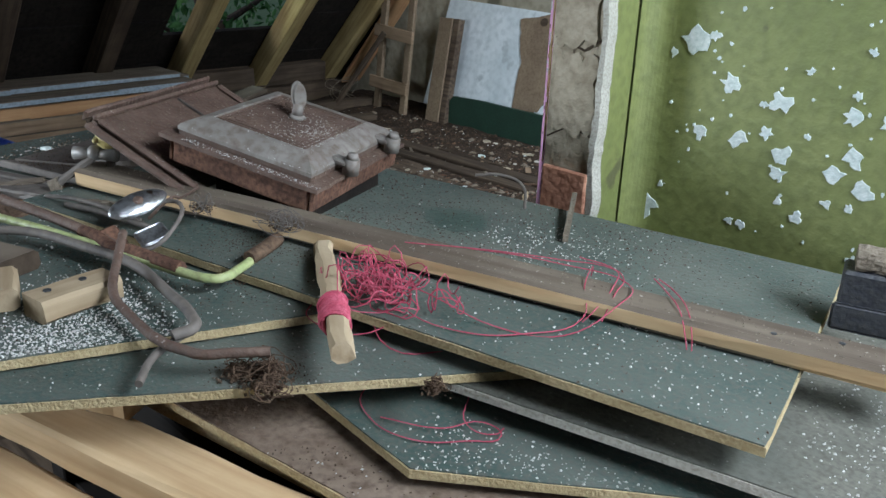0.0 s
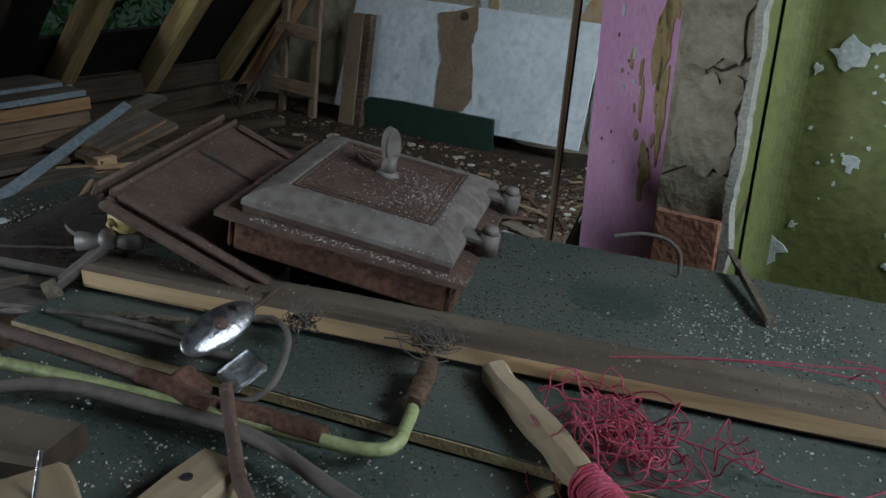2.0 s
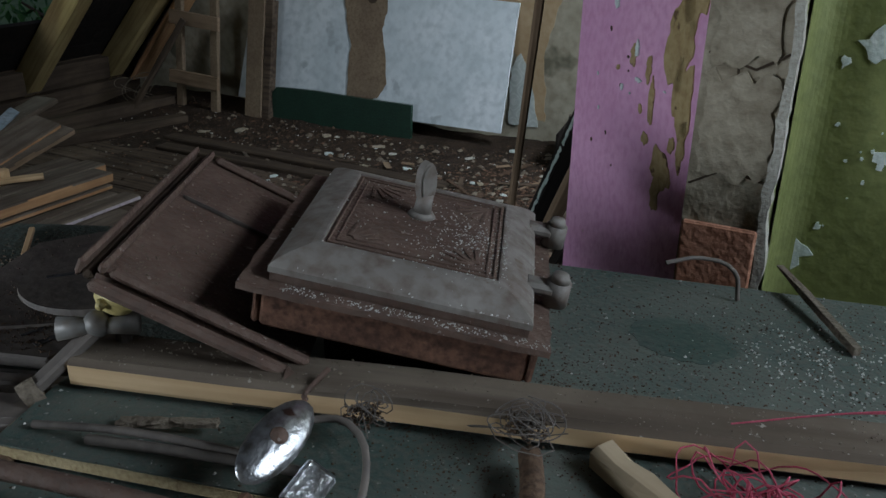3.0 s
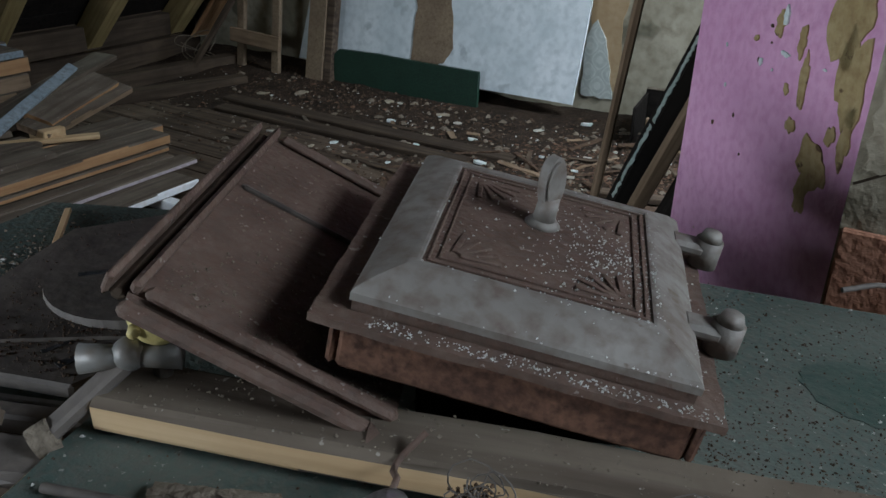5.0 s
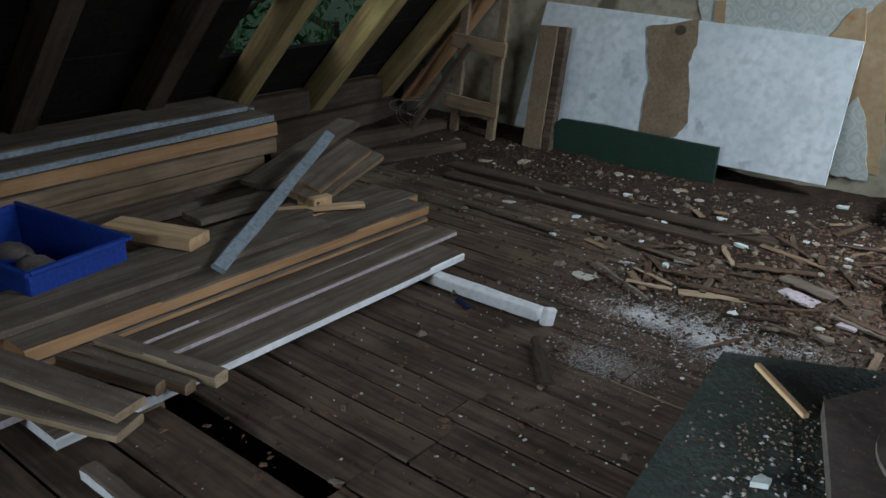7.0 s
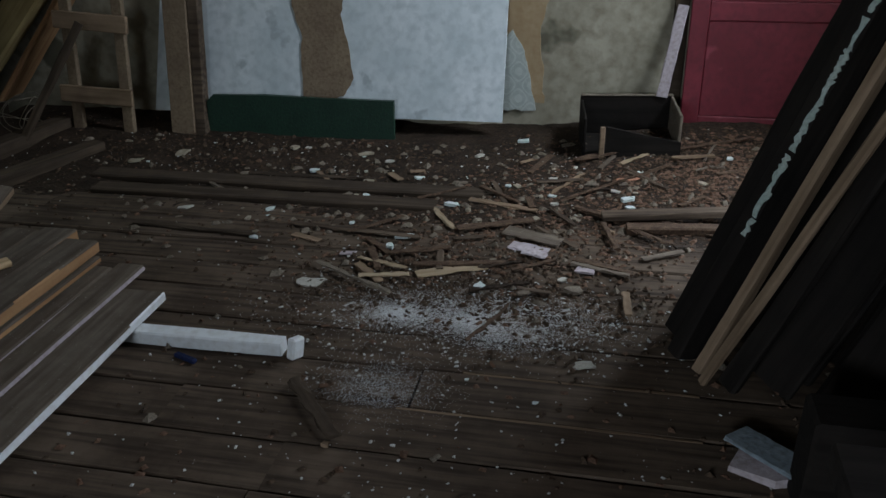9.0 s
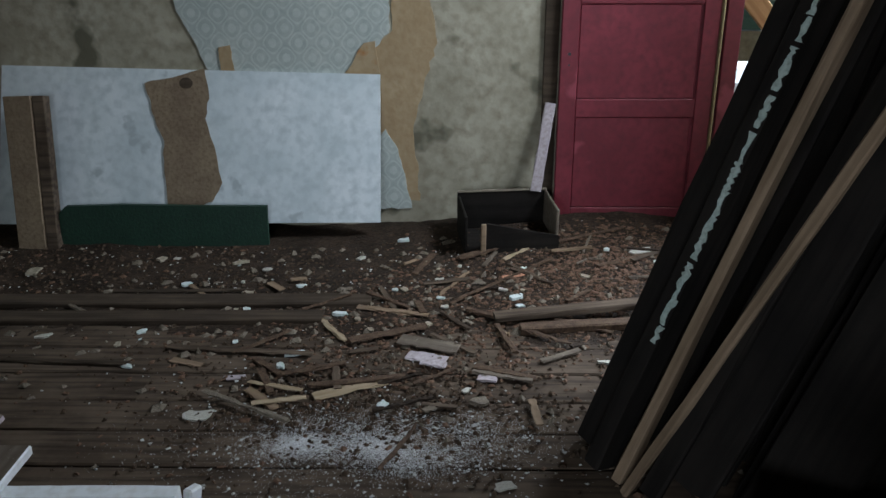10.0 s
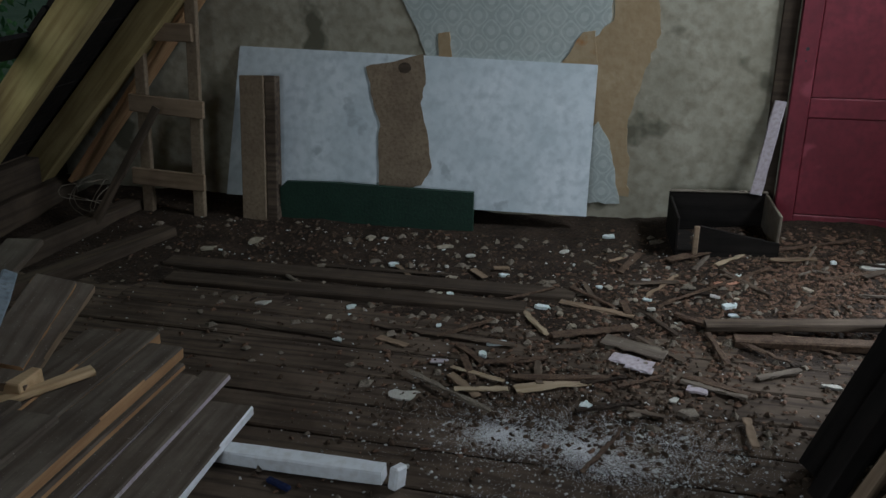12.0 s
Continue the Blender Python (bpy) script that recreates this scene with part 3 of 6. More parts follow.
FL = [(-.456, 1.275, .029), (-.539, 1.279, .015), (-.367, 1.205, .021), (-.493, 1.248, .01), (-.413, 1.29, .013), (-.415, 1.105, .015), (-.336, 1.105, .017), (-.285, 1.127, .013), (-.268, 1.189, .021), (-.297, 1.179, .008), (-.251, 1.095, .019), (-.249, 1.057, .017), (-.149, 1.075, .019), (-.121, 1.113, .019), (-.095, 1.061, .018), (-.154, 1.024, .01), (-.114, 1.026, .009), (-.209, 1.135, .006), (-.137, 1.182, .017), (-.078, 1.184, .016), (-.028, 1.284, .032), (-.02, 1.235, .027), (-.014, 1.142, .015), (-.016, 1.061, .013), (-.201, .983, .015), (-.328, .946, .009), (-.302, .944, .01), (-.518, .931, .029), (-.486, .982, .007), (-.137, 1.219, .008), (-.127, 1.293, .008), (-.224, 1.248, .008), (-.24, 1.008, .009)]
for k, (x, z, s) in enumerate(FL):
    r = random.Random(500 + k)
    bm = bmesh.new()
    pts = []
    for q in range(13):
        a = q / 13 * 2 * math.pi
        rad = s * r.choice((0.55, 0.8, 1.0, 1.25)) * 0.95
        pts.append((x + math.cos(a) * rad, z + math.sin(a) * rad * 0.95))
    upright(bm, pts, 1.9275, 1.931)
    part("bare_patch", bm, M_flake, gw, "flaked patch of pale limewash")
bm = bmesh.new()
r = random.Random(77)
for k in range(70):
    x, z = r.uniform(-.5, -.02), r.uniform(.93, 1.45)
    s = r.uniform(.0015, .0045)
    upright(bm, [(x + s * math.cos(a) * r.uniform(.6, 1.4), z + s * math.sin(a) * r.uniform(.6, 1.4)) for a in (0, 1.2, 2.4, 3.7, 5)], 1.9278, 1.931)
part("paint_fleck", bm, M_flake, gw, kind="stuff")
jamb = base("door_jamb", pose(0, 0, 0), "cracked yellowed wooden door jamb with pink edge", "door jamb")
jamb["kind"] = "structure"
bm = bmesh.new()
box(bm, (0.0, 1.915, 0), (0.055, 2.06, 2.4), pose(0, 0, 0), 0.004)
part("casing", bm, mat("yellowed_paint", (0.36, 0.28, 0.18), (0.45, 0.37, 0.25), (0.26, 0.19, 0.12), 8, 50, spots=((0.66, 0.64, 0.55), 9, 0.64)), jamb)
bm = bmesh.new()
box(bm, (0.055, 1.925, 0.99), (0.092, 2.06, 2.4), None, 0.004)
part("lining", bm, mat("pinkish_old_paint", (0.42, 0.31, 0.26), (0.52, 0.41, 0.35), (0.33, 0.23, 0.18), 6, 50), jamb, "pinkish lining board, broken off at the foot")
rr = random.Random(19)
for z0, z1, x0 in ((.93, 1.16, .046), (1.17, 1.30, .052), (1.34, 1.42, .040)):
    bm = bmesh.new()
    zs = [z0 + (z1 - z0) * q / 12 for q in range(13)]
    upright(bm, [(x0 + rr.uniform(-.003, .003), z) for z in zs] + [(x0 + .007 + rr.uniform(-.003, .003), z) for z in zs[::-1]], 1.9125, 1.9149)
    part("peeled_strip", bm, M_flake, jamb, "white strip of peeled paint")
bm = bmesh.new()
box(bm, (0.092, 1.95, 0), (0.101, 2.08, 2.4), None, 0.002)
part("edge_strip", bm, M_red, jamb, "red-painted edge strip")
slab("wall_green_side", (0.95, 1.93, 0), (2.9, 2.05, 0.9), M_wall, "plaster wall beyond the side doorway", "wall")
slab("wall_lintel", (-0.004, 1.93, 2.1), (0.95, 2.05, 2.7), M_wall, "plaster wall above the side doorway", "wall")

# ---- the side room seen through the doorway ----
slab("side_floor", (-0.5, 2.06, 0.30), (2.6, 4.6, 0.335), mat("pale_board", (0.42, 0.33, 0.27), (0.52, 0.43, 0.36), (0.33, 0.25, 0.20), 4, 40), "pale raised boarding on the side room's floor", "floor")
slab("side_wall", (-0.5, 4.55, 0.3), (1.6, 4.65, 2.2), M_wall, "plaster wall behind the side room", "wall")
fr = base("window_frame", pose(0.16, 3.05, 0.97, 0, 0, -6), "grey weathered old window sash propped in the side room", "window sash")
for nm, lo, hi in (("rail", (-.28, -.02, -.02), (.28, .02, .02)), ("rail", (-.28, -.02, .14), (.28, .02, .18)), ("stile", (-.28, -.02, .02), (-.24, .02, .14)), ("stile", (.24, -.02, .02), (.28, .02, .14))):
    bm = bmesh.new()
    box(bm, lo, hi, None, 0.004)
    part(nm, bm, M_lilac, fr)
bm = bmesh.new()
box(bm, (-.24, -.003, .02), (.24, .003, .14))
part("pane", bm, mat("dusty_glass", (0.30, 0.29, 0.27), (0.40, 0.38, 0.34), (0.22, 0.21, 0.2), 5, 40, rough=0.35), fr, "dust-coated glass pane")
M_chest = mat("pale_wood_chest", (0.40, 0.31, 0.25), (0.50, 0.40, 0.34), (0.30, 0.23, 0.18), 4, 40)
oc = base("old_chest", pose(0, 0, 0), "pale worn wooden chest under the window sash", "chest")
part("body", rail((-0.25, 2.95, 0.335), (0.6, 3.4, 0.885)), M_chest, oc)
part("lid", rail((-0.26, 2.938, 0.887), (0.61, 3.4, 0.945)), M_chest, oc, "worn overhanging lid")
part("plinth", rail((-0.25, 2.942, 0.336), (0.6, 2.9495, 0.40)), M_wood, oc)
pan = base("frying_pan", pose(0.231, 2.62, 0.707, 18, 0, 0), "rusty metal bowl with a wire handle leaning in the side room", "bowl")
bm = bmesh.new()
bmesh.ops.create_cone(bm, cap_ends=False, segments=28, radius1=0.055, radius2=0.105, depth=0.06, matrix=Matrix.Translation((0, 0, .03)))
bmesh.ops.create_circle(bm, cap_ends=True, segments=28, radius=0.055)
part("bowl", bm, M_rusthot, pan, smooth=True)
tube("wire_handle", [(-.10, 0, .06), (-.05, 0.02, .12), (.03, .02, .13), (.10, 0, .06)], .002, M_rust, "", parent=pan)
slab("crate_block", (0.141, 2.52, 0.335), (0.421, 2.78, 0.705), M_wood, "rough wooden crate under the bowl", "crate", "", 0.006)
for k, (a, b, w, mt) in enumerate((((0.05, 3.3, .945), (0.02, 3.75, 1.65), .06, M_orange), ((0.16, 3.3, .945), (0.24, 3.7, 1.6), .05, M_fresh), ((.30, 3.32, .945), (.10, 3.8, 1.6), .05, M_orange), ((-.08, 3.2, .945), (.35, 3.75, 1.45), .07, M_wood))):
    board("timber_offcut", a, b, w, .03, mt, "timber offcut leaning in the side room", "board", "timber offcuts in the side room", up=(0, -1, .3), seed=90 + k)
slab("blue_sheet", (0.1, 4.40, 1.2), (0.9, 4.42, 1.9), M_blue, "blue sheet hung at the back of the side room", "sheet", "", 0.002)
for k, (x, y) in enumerate(((.112, 2.10), (.118, 2.13), (.130, 2.2))):
    tube("thin_stick", [(x, y, .335), (x + .004, y, .7), (x - .004 + .008 * k, y + .01, 1.02)], .006 + .002 * (k == 1), (M_dark, M_rag, M_wood)[k], "thin stick standing in the doorway corner", "stick", "sticks in the doorway")

# ---- red door and its frame ----
door = base("red_door", pose(-1.493, 5.165, 0.02), "worn red panelled wooden door, closed flat against the wall", "door")
W, Hh = 0.79, 2.03
bm = bmesh.new()
box(bm, (0, .018, 0), (W, .036, Hh))
part("core_panel", bm, M_red, door)
part("stile", rail((0, 0, 0), (.09, .0178, Hh)), M_red, door)
part("stile", rail((.705, 0, 0), (W, .0178, Hh)), M_red, door)
for z0, z1 in ((0, .16), (.655, .75), (1.225, 1.335), (1.92, 2.03)):
    part("rail", rail((.09, 0.001, z0), (.705, .0178, z1)), M_red, door)
for z0, z1 in ((.16, .655), (.75, 1.225), (1.335, 1.92)):
    part("panel", rail((.092, .006, z0 + .002), (.692, .0178, z1 - .002)), M_red, door)
bm = bmesh.new()
cyl(bm, (.045, -.002, .98), (.045, .01, .98), .009)
part("keyhole", bm, M_black, door)
bm = bmesh.new()
cyl(bm, (.045, -.001, .925), (.045, .01, .925), .005)
part("keyhole", bm, M_black, door)
dfr = base("door_frame", pose(0, 0, 0), "red-painted wooden door frame with a bare yellow edge", "door frame")
dfr["kind"] = "structure"
part("frame_edge", rail((-.700, 5.15, 0), (-.688, 5.2, 2.1)), M_core, dfr, "bare yellow edge")
part("post", rail((-.680, 5.145, 0), (-.600, 5.37, 2.12)), M_red, dfr)
part("post", rail((.40, 5.145, 0), (.47, 5.37, 2.12)), M_red, dfr)
part("head", rail((-.60, 5.145, 2.05), (.40, 5.37, 2.12)), M_red, dfr)
# Dark strip stands in for the shadow gap beside the door.
part("shadow_strip", rail((-1.575, 5.20, 0), (-1.50, 5.2195, 2.1)), M_dark, dfr, "dark strip standing for shadow beside the door")

# things beyond the doorway
slab("white_sack", (-.28, 6.4, .0), (.35, 6.9, .72), M_white, "white bundle in the next attic space", "bundle", "", .08)
board("timber_brace", (-.5, 6.2, 1.5), (.3, 6.3, .65), .13, .05, M_orange, "orange timber brace beyond the doorway", "brace", up=(0, -1, 0), seed=77)

# ---- things along the gable wall ----
wb = pose(0, 4.985, 0.075, -14.5, 0, 0)
bm = bmesh.new()
upright(bm, [(-4.462, .06), (-2.422, .075), (-2.418, .845), (-4.395, .893)], 0, .018)
white = thing("white_board", bm, M_white, "large scuffed white fibreboard sheet leaning on the wall", "board", m=wb)
bm = bmesh.new()
card = [(-3.648, .80), (-3.56, .82), (-3.331, .875), (-3.31, .72), (-3.335, .62), (-3.28, .42), (-3.255, .28), (-3.30, .20), (-3.37, .15), (-3.545, .14), (-3.56, .40), (-3.555, .50), (-3.60, .62)]
r = random.Random(5)
pts = []
for (x0, z0), (x1, z1) in zip(card, card[1:] + card[:1]):
    for q in range(4):
        pts.append((x0 + (x1 - x0) * q / 4 + r.uniform(-.006, .006) * (q > 0), z0 + (z1 - z0) * q / 4 + r.uniform(-.006, .006) * (q > 0)))
upright(bm, pts, -0.006, -0.002)
thing("cardboard_sheet", bm, M_cardboard, "torn brown cardboard piece hanging over the white board", "cardboard", m=wb)
bm = bmesh.new()
ball(bm, (-3.43, -.005, .80), .03, 1.3, .12, 1)
thing("dark_stain_patch", bm, M_dark, "dark torn patch on the cardboard", "patch", m=wb)
post = base("timber_post", pose(-4.20, 4.86, 0.0, -11, -1.5, -1.5), "brown squared timber post leaning on the white board", "post")
part("face_board", rail((-.105, 0, .03), (.04, .07, .83)), M_cardboard, post)
part("side_board", rail((.043, .008, .03), (.105, .07, .83)), M_floor, post, "darker second board")
bm = bmesh.new()
upright(bm, [(-4.10, .02), (-3.005, .02), (-3.0, .262), (-3.4, .262), (-3.75, .268), (-4.05, .258), (-4.09, .22)], 4.925, 4.95)
thing("green_plank", bm, M_darkgreen, "dark green painted plank standing on edge before the board", "plank")

lad = base("rough_ladder", pose(-4.78, 4.86, 0.0, -4, 2.5, 0), "rough home-made ladder of nailed grey laths", "ladder")
for x in (-.115, .205):
    part("upright", rail((x - .032, 0, 0), (x + .032, .035, 1.75)), M_cardboard, lad)
for z, dz in ((.20, 0), (.61, .01), (1.00, -.02), (1.40, 0)):
    bm = bmesh.new()
    box(bm, (-.19, -.028, z), (.26, -.001, z + .095), pose(0, 0, 0, 0, dz * 100, 0), .004)
    part("rung", bm, M_wood, lad)
board("leaning_stake", (-5.05, 4.55, .02), (-4.70, 4.80, .66), .045, .03, M_dark, "dark stake leaning against the ladder", "stake", up=(0, -1, .4), seed=31)
tn = []
r = random.Random(8)
for k in range(26):
    a = k * 1.1
    tn.append((-5.15 + .16 * math.cos(a) * r.uniform(.4, 1), 4.75 + .10 * math.sin(a * 1.3), .14 + .13 * math.sin(a * .7) * r.uniform(.5, 1)))
tube("wire_tangle", tn, .0025, M_rag, "tangle of dirty wire lying under the eaves", "wire")

# drawer box by the door
# Drawer boards are coloured near black for the shaded inside.
cr = base("wooden_drawer", pose(-1.76, 4.95, 0.07, 3, 0, 7), "dark old wooden drawer box with pale worn edges", "drawer")
for nm, lo, hi, mt in (("bottom", (-.24, -.15, 0), (.24, .16, .012), M_shadewood), ("back", (-.24, .145, .012), (.24, .16, .22), M_shadewood), ("side", (-.24, -.15, .012), (-.225, .145, .20), M_shadewood), ("side", (.225, -.15, .012), (.24, .145, .22), M_rag)):
    part(nm, rail(lo, hi), mt, cr)
bm = bmesh.new()
upright(bm, [(-.13, .0), (.24, .0), (.24, .085), (.05, .125), (-.13, .165)], -.168, -.152)
part("front", bm, M_shadewood, cr, "broken front board")
part("edge", rail((-.24, .139, .2201), (.24, .165, .228)), M_rag, cr, "pale worn edge")
part("splinter", rail((-.16, -.185, -.05), (-.135, -.17, .17)), M_wood, cr)
board("pale_lath", (-1.60, 5.10, .30), (-1.53, 5.19, .75), .055, .012, M_lilac, "pale lath standing behind the drawer box", "lath", up=(0, -1, .2), seed=32)

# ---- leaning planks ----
# Boarding added behind the planks: blocks light and gives them a rest.
slab("wall_partition", (-.60, 2.11, 0), (-.55, 3.55, 2.25), M_shadewood, "dark boarding added behind the chimney to block light and back the planks", "wall")
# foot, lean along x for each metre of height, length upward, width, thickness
# The wide planks are added, filling the shaded gaps behind with near black.
LEAN = [((-1.52, 3.12), .36, 2.05, .06, .10, M_shadewood), ((-1.49, 3.03), .372, 2.05, .035, .05, M_wood), ((-1.55, 3.22), .355, 2.1, .11, .05, M_shadewood),
        ((-1.42, 2.95), .42, 1.9, .07, .03, M_shadewood), ((-1.30, 2.98), .42, 1.6, .16, .025, M_shadewood), ((-1.24, 3.08), .41, 1.5, .2, .025, M_shadewood),
        ((-1.12, 2.85), .40, 1.2, .2, .025, M_shadewood), ((-1.14, 3.22), .38, 1.35, .22, .025, M_shadewood), ((-1.40, 3.34), .37, 2.05, .26, .03, M_shadewood), ((-1.20, 3.40), .27, 2.05, .26, .03, M_shadewood), ((-1.00, 3.42), .17, 2.05, .26, .03, M_shadewood), ((-.94, 3.0), .25, 1.25, .22, .025, M_shadewood), ((-1.16, 2.72), .40, 1.35, .24, .025, M_shadewood), ((-.96, 2.62), .28, 1.2, .24, .025, M_shadewood), ((-1.02, 3.12), .22, 1.8, .24, .025, M_shadewood), ((-.84, 3.25), .12, 1.9, .24, .025, M_shadewood)]
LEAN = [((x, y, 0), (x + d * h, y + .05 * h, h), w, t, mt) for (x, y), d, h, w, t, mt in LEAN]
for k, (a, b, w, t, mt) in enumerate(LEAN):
    board("leaning_plank", a, b, w, t, mt, ("pale narrow sawn plank leaning behind the chimney" if mt is M_wood else "old plank leaning behind the chimney, near black for shade"), "plank", "planks leaning by the chimney", up=(-1.0, -.75, .42), seed=200 + k, wear=.004)
# old paint left along one edge of the first plank
first = bpy.data.objects["leaning_plank"]
M_remains = mat("pale_green_paint", (0.34, 0.42, 0.38), (0.46, 0.52, 0.48), (0.24, 0.28, 0.24), 20, 90)
r = random.Random(9)
x = .45
while x < 2.0:
    d = r.uniform(.03, .09)
    pts = [(x + d * q / 5, -.022 - r.uniform(.0, .014)) for q in range(6)] + [(x + d * q / 5, -.012 + r.uniform(-.004, .008)) for q in range(5, -1, -1)]
    bm = bmesh.new()
    prism(bm, pts, .1005, .1035)
    part("paint_flake", bm, M_remains, first, "peeling pale green paint")
    x += d * .98 + r.choice((.0, .0, .002, .006, .015))
board("thin_stick", (-1.497, 2.955, 0), (-1.075, 2.262, 1.71), .030, .022, M_wood, "thin brown lath leaning against the chimney corner", "lath", up=(-1, -.6, .3), seed=33)

# slippers in the dark corner
for k, (x, y, rz) in enumerate(((-1.20, 2.66, 60), (-1.26, 2.58, 35))):
    sl = base("slipper", pose(x, y, 0, 0, 0, rz), "pale worn slipper lying in the dark corner", "slipper", "pair of slippers")
    bm = bmesh.new()
    ball(bm, (0, 0, .012), .05, 2.2, .85, .24)
    part("sole", bm, M_whitepaint, sl, smooth=True)
    bm = bmesh.new()
    ball(bm, (.045, 0, .03), .045, 1.2, .95, .6)
    part("upper", bm, M_rag, sl, smooth=True)
bm = bmesh.new()
prism(bm, [(-1.47, 2.55), (-1.40, 2.70), (-1.28, 2.60), (-1.30, 2.52), (-1.36, 2.50)], 0.001, lambda x, y: .02 + .25 * (x + 1.47) * .3)
thing("torn_paper", bm, M_lilac, "crumpled grey paper scrap on the floor", "paper")
# Box coloured near black for the shade in this corner.
slab("dark_crate", (-1.33, 2.38, 0), (-.95, 2.52, .3), M_shadewood, "box under the leaning planks, coloured near black for shade", "box", "", .01)

# ---- board stacks on the left ----
def pile(x0, x1, y0, y1, z, mt, n, label, side=None, seed=0, group="stacked boards", thick=.026):
    """Boards lying along y, side by side between x0 and x1, their ends near y1."""
    r = random.Random(seed)
    w = (x1 - x0) / n
    for k in range(n):
        x = x0 + w * (k + .5)
        board("stacked_board", (x, y1 + r.uniform(-.05, .03), z), (x + r.uniform(-.02, .02), y0, z + r.uniform(-.003, .003)), w * .96, thick, mt, label, "board", group, seed=seed * 10 + k, side=side)


pile(-3.62, -3.345, 1.20, 3.09, .050, M_dusty, 1, "wide dusty board with a pale painted edge", M_whitepaint, 1, thick=.038)
pile(-3.80, -3.62, 1.30, 3.05, .062, M_dusty, 1, "dusty grey board at the bottom of the pile", None, 2)
pile(-3.72, -3.50, 1.10, 3.18, .0895, M_dusty, 2, "dusty board with lilac painted edge", M_lilac, 3)
pile(-3.98, -3.66, 1.15, 3.20, .122, M_dusty, 2, "grey board in the pile", M_orange, 4)
pile(-4.10, -3.675, 1.3, 3.24, .150, M_dusty, 3, "weathered board with a sawn orange edge", M_orange, 5, thick=.05)
pile(-4.12, -3.78, 1.25, 2.70, .201, M_dusty, 2, "short weathered board on the pile", None, 6)
slab("bearer", (-4.2, 1.5, -.03), (-3.40, 1.58, .061), M_wood, "timber bearer under the board pile", "bearer", "", .004)
slab("bearer", (-4.2, 2.7, -.03), (-3.42, 2.78, .061), M_wood, "timber bearer under the board pile", "bearer", "", .004)
pile(-5.36, -4.80, 1.0, 3.34, .02, M_dusty, 3, "grey weathered plank at the foot of the stack", M_dusty, 10, "tall plank stack", thick=.05)
pile(-5.36, -4.84, 1.0, 3.30, .071, M_dusty, 3, "grey weathered plank in the stack", M_floor, 11, "tall plank stack", thick=.05)
pile(-5.35, -4.87, 1.0, 3.22, .122, M_dusty, 2, "thick brown plank in the tall stack", M_wood, 12, "tall plank stack", thick=.085)
pile(-5.35, -4.86, 1.0, 3.25, .208, M_dusty, 2, "thick brown plank in the tall stack", M_wood, 13, "tall plank stack", thick=.085)
pile(-5.36, -4.88, 1.0, 3.27, .294, M_dusty, 2, "thick brown plank in the tall stack", M_orange, 14, "tall plank stack", thick=.085)
pile(-5.35, -4.86, 1.0, 3.30, .380, M_dusty, 2, "grey-white painted plank on the tall stack", M_bluegrey, 15, "tall plank stack", thick=.04)
pile(-5.38, -5.02, 1.0, 3.20, .421, M_dusty, 1, "grey-white painted plank on the tall stack", M_bluegrey, 19, "tall plank stack", thick=.035)
board("blue_grey_board", (-3.70, 2.02, .232), (-4.34, 3.18, .41), .055, .022, M_bluegrey, "blue-grey painted board lying aslant on the pile", "board", seed=301, up=(.5, .2, 1))
board("short_plank", (-4.06, 2.74, .232), (-4.22, 3.34, .300), .17, .034, M_dusty, "short brown plank tilted on the pile", "plank", seed=302, side=M_wood, up=(.25, 0, 1))
board("short_plank", (-4.10, 2.80, .268), (-4.25, 3.30, .338), .15, .030, M_dusty, "short brown plank tilted on the pile", "plank", seed=312, side=M_orange, up=(.3, 0, 1))
board("short_plank", (-4.48, 2.80, .20), (-4.60, 3.58, .36), .16, .028, M_dusty, "short dusty plank tilted on the pile", "plank", seed=303)
board("short_plank", (-4.10, 2.60, .206), (-3.86, 2.95, .206), .05, .022, M_fresh, "short pale stick across the pile", "stick", seed=304)
board("short_plank", (-4.20, 2.25, .232), (-4.18, 2.68, .232), .15, .03, M_dusty, "short dusty plank on the pile", "plank", seed=311)
slab("wood_block", (-4.10, 2.75, .202), (-3.98, 2.86, .26), M_fresh, "pale sawn wood block on the pile", "block", "", .004, pose(0, 0, 0))
board("short_plank", (-4.34, 1.98, .230), (-3.95, 2.12, .230), .13, .05, M_fresh, "pale thick offcut lying on the pile", "offcut", seed=305)
board("short_plank", (-3.951, 1.481, 0.115), (-3.200, 1.662, 0.115), 0.06, 0.045, M_dusty, "short sawn plank lying across the pile", "plank", "short planks on the pile", seed=306, side=M_oldpine)
board("short_plank", (-3.840, 1.429, 0.110), (-3.239, 1.574, 0.110), 0.05, 0.040, M_dusty, "short sawn plank lying across the pile", "plank", "short planks on the pile", seed=307, side=M_wood)
board("short_plank", (-3.804, 1.374, 0.110), (-3.301, 1.514, 0.110), 0.05, 0.040, M_dusty, "short sawn plank lying across the pile", "plank", "short planks on the pile", seed=308, side=M_wood)
board("short_plank", (-3.660, 1.188, 0.210), (-3.128, 1.319, 0.210), 0.11, 0.030, M_dusty, "short sawn plank lying across the pile", "plank", "short planks on the pile", seed=309, side=M_oldpine)
board("short_plank", (-3.583, 1.119, 0.170), (-3.096, 1.305, 0.170), 0.11, 0.030, M_dusty, "short sawn plank lying across the pile", "plank", "short planks on the pile", seed=310, side=M_oldpine)
board("white_lath", (-3.220, 1.227, 0.015), (-2.907, 1.235, 0.000), .05, .045, M_dusty, "white-painted lath lying on the floor", "lath", seed=322, side=M_whitepaint)
board("white_beam", (-3.62, 2.868, 0), (-2.84, 2.882, 0), .062, .050, M_whitepaint, "white-painted square beam lying on the floor", "beam", seed=323, side=M_whitepaint)
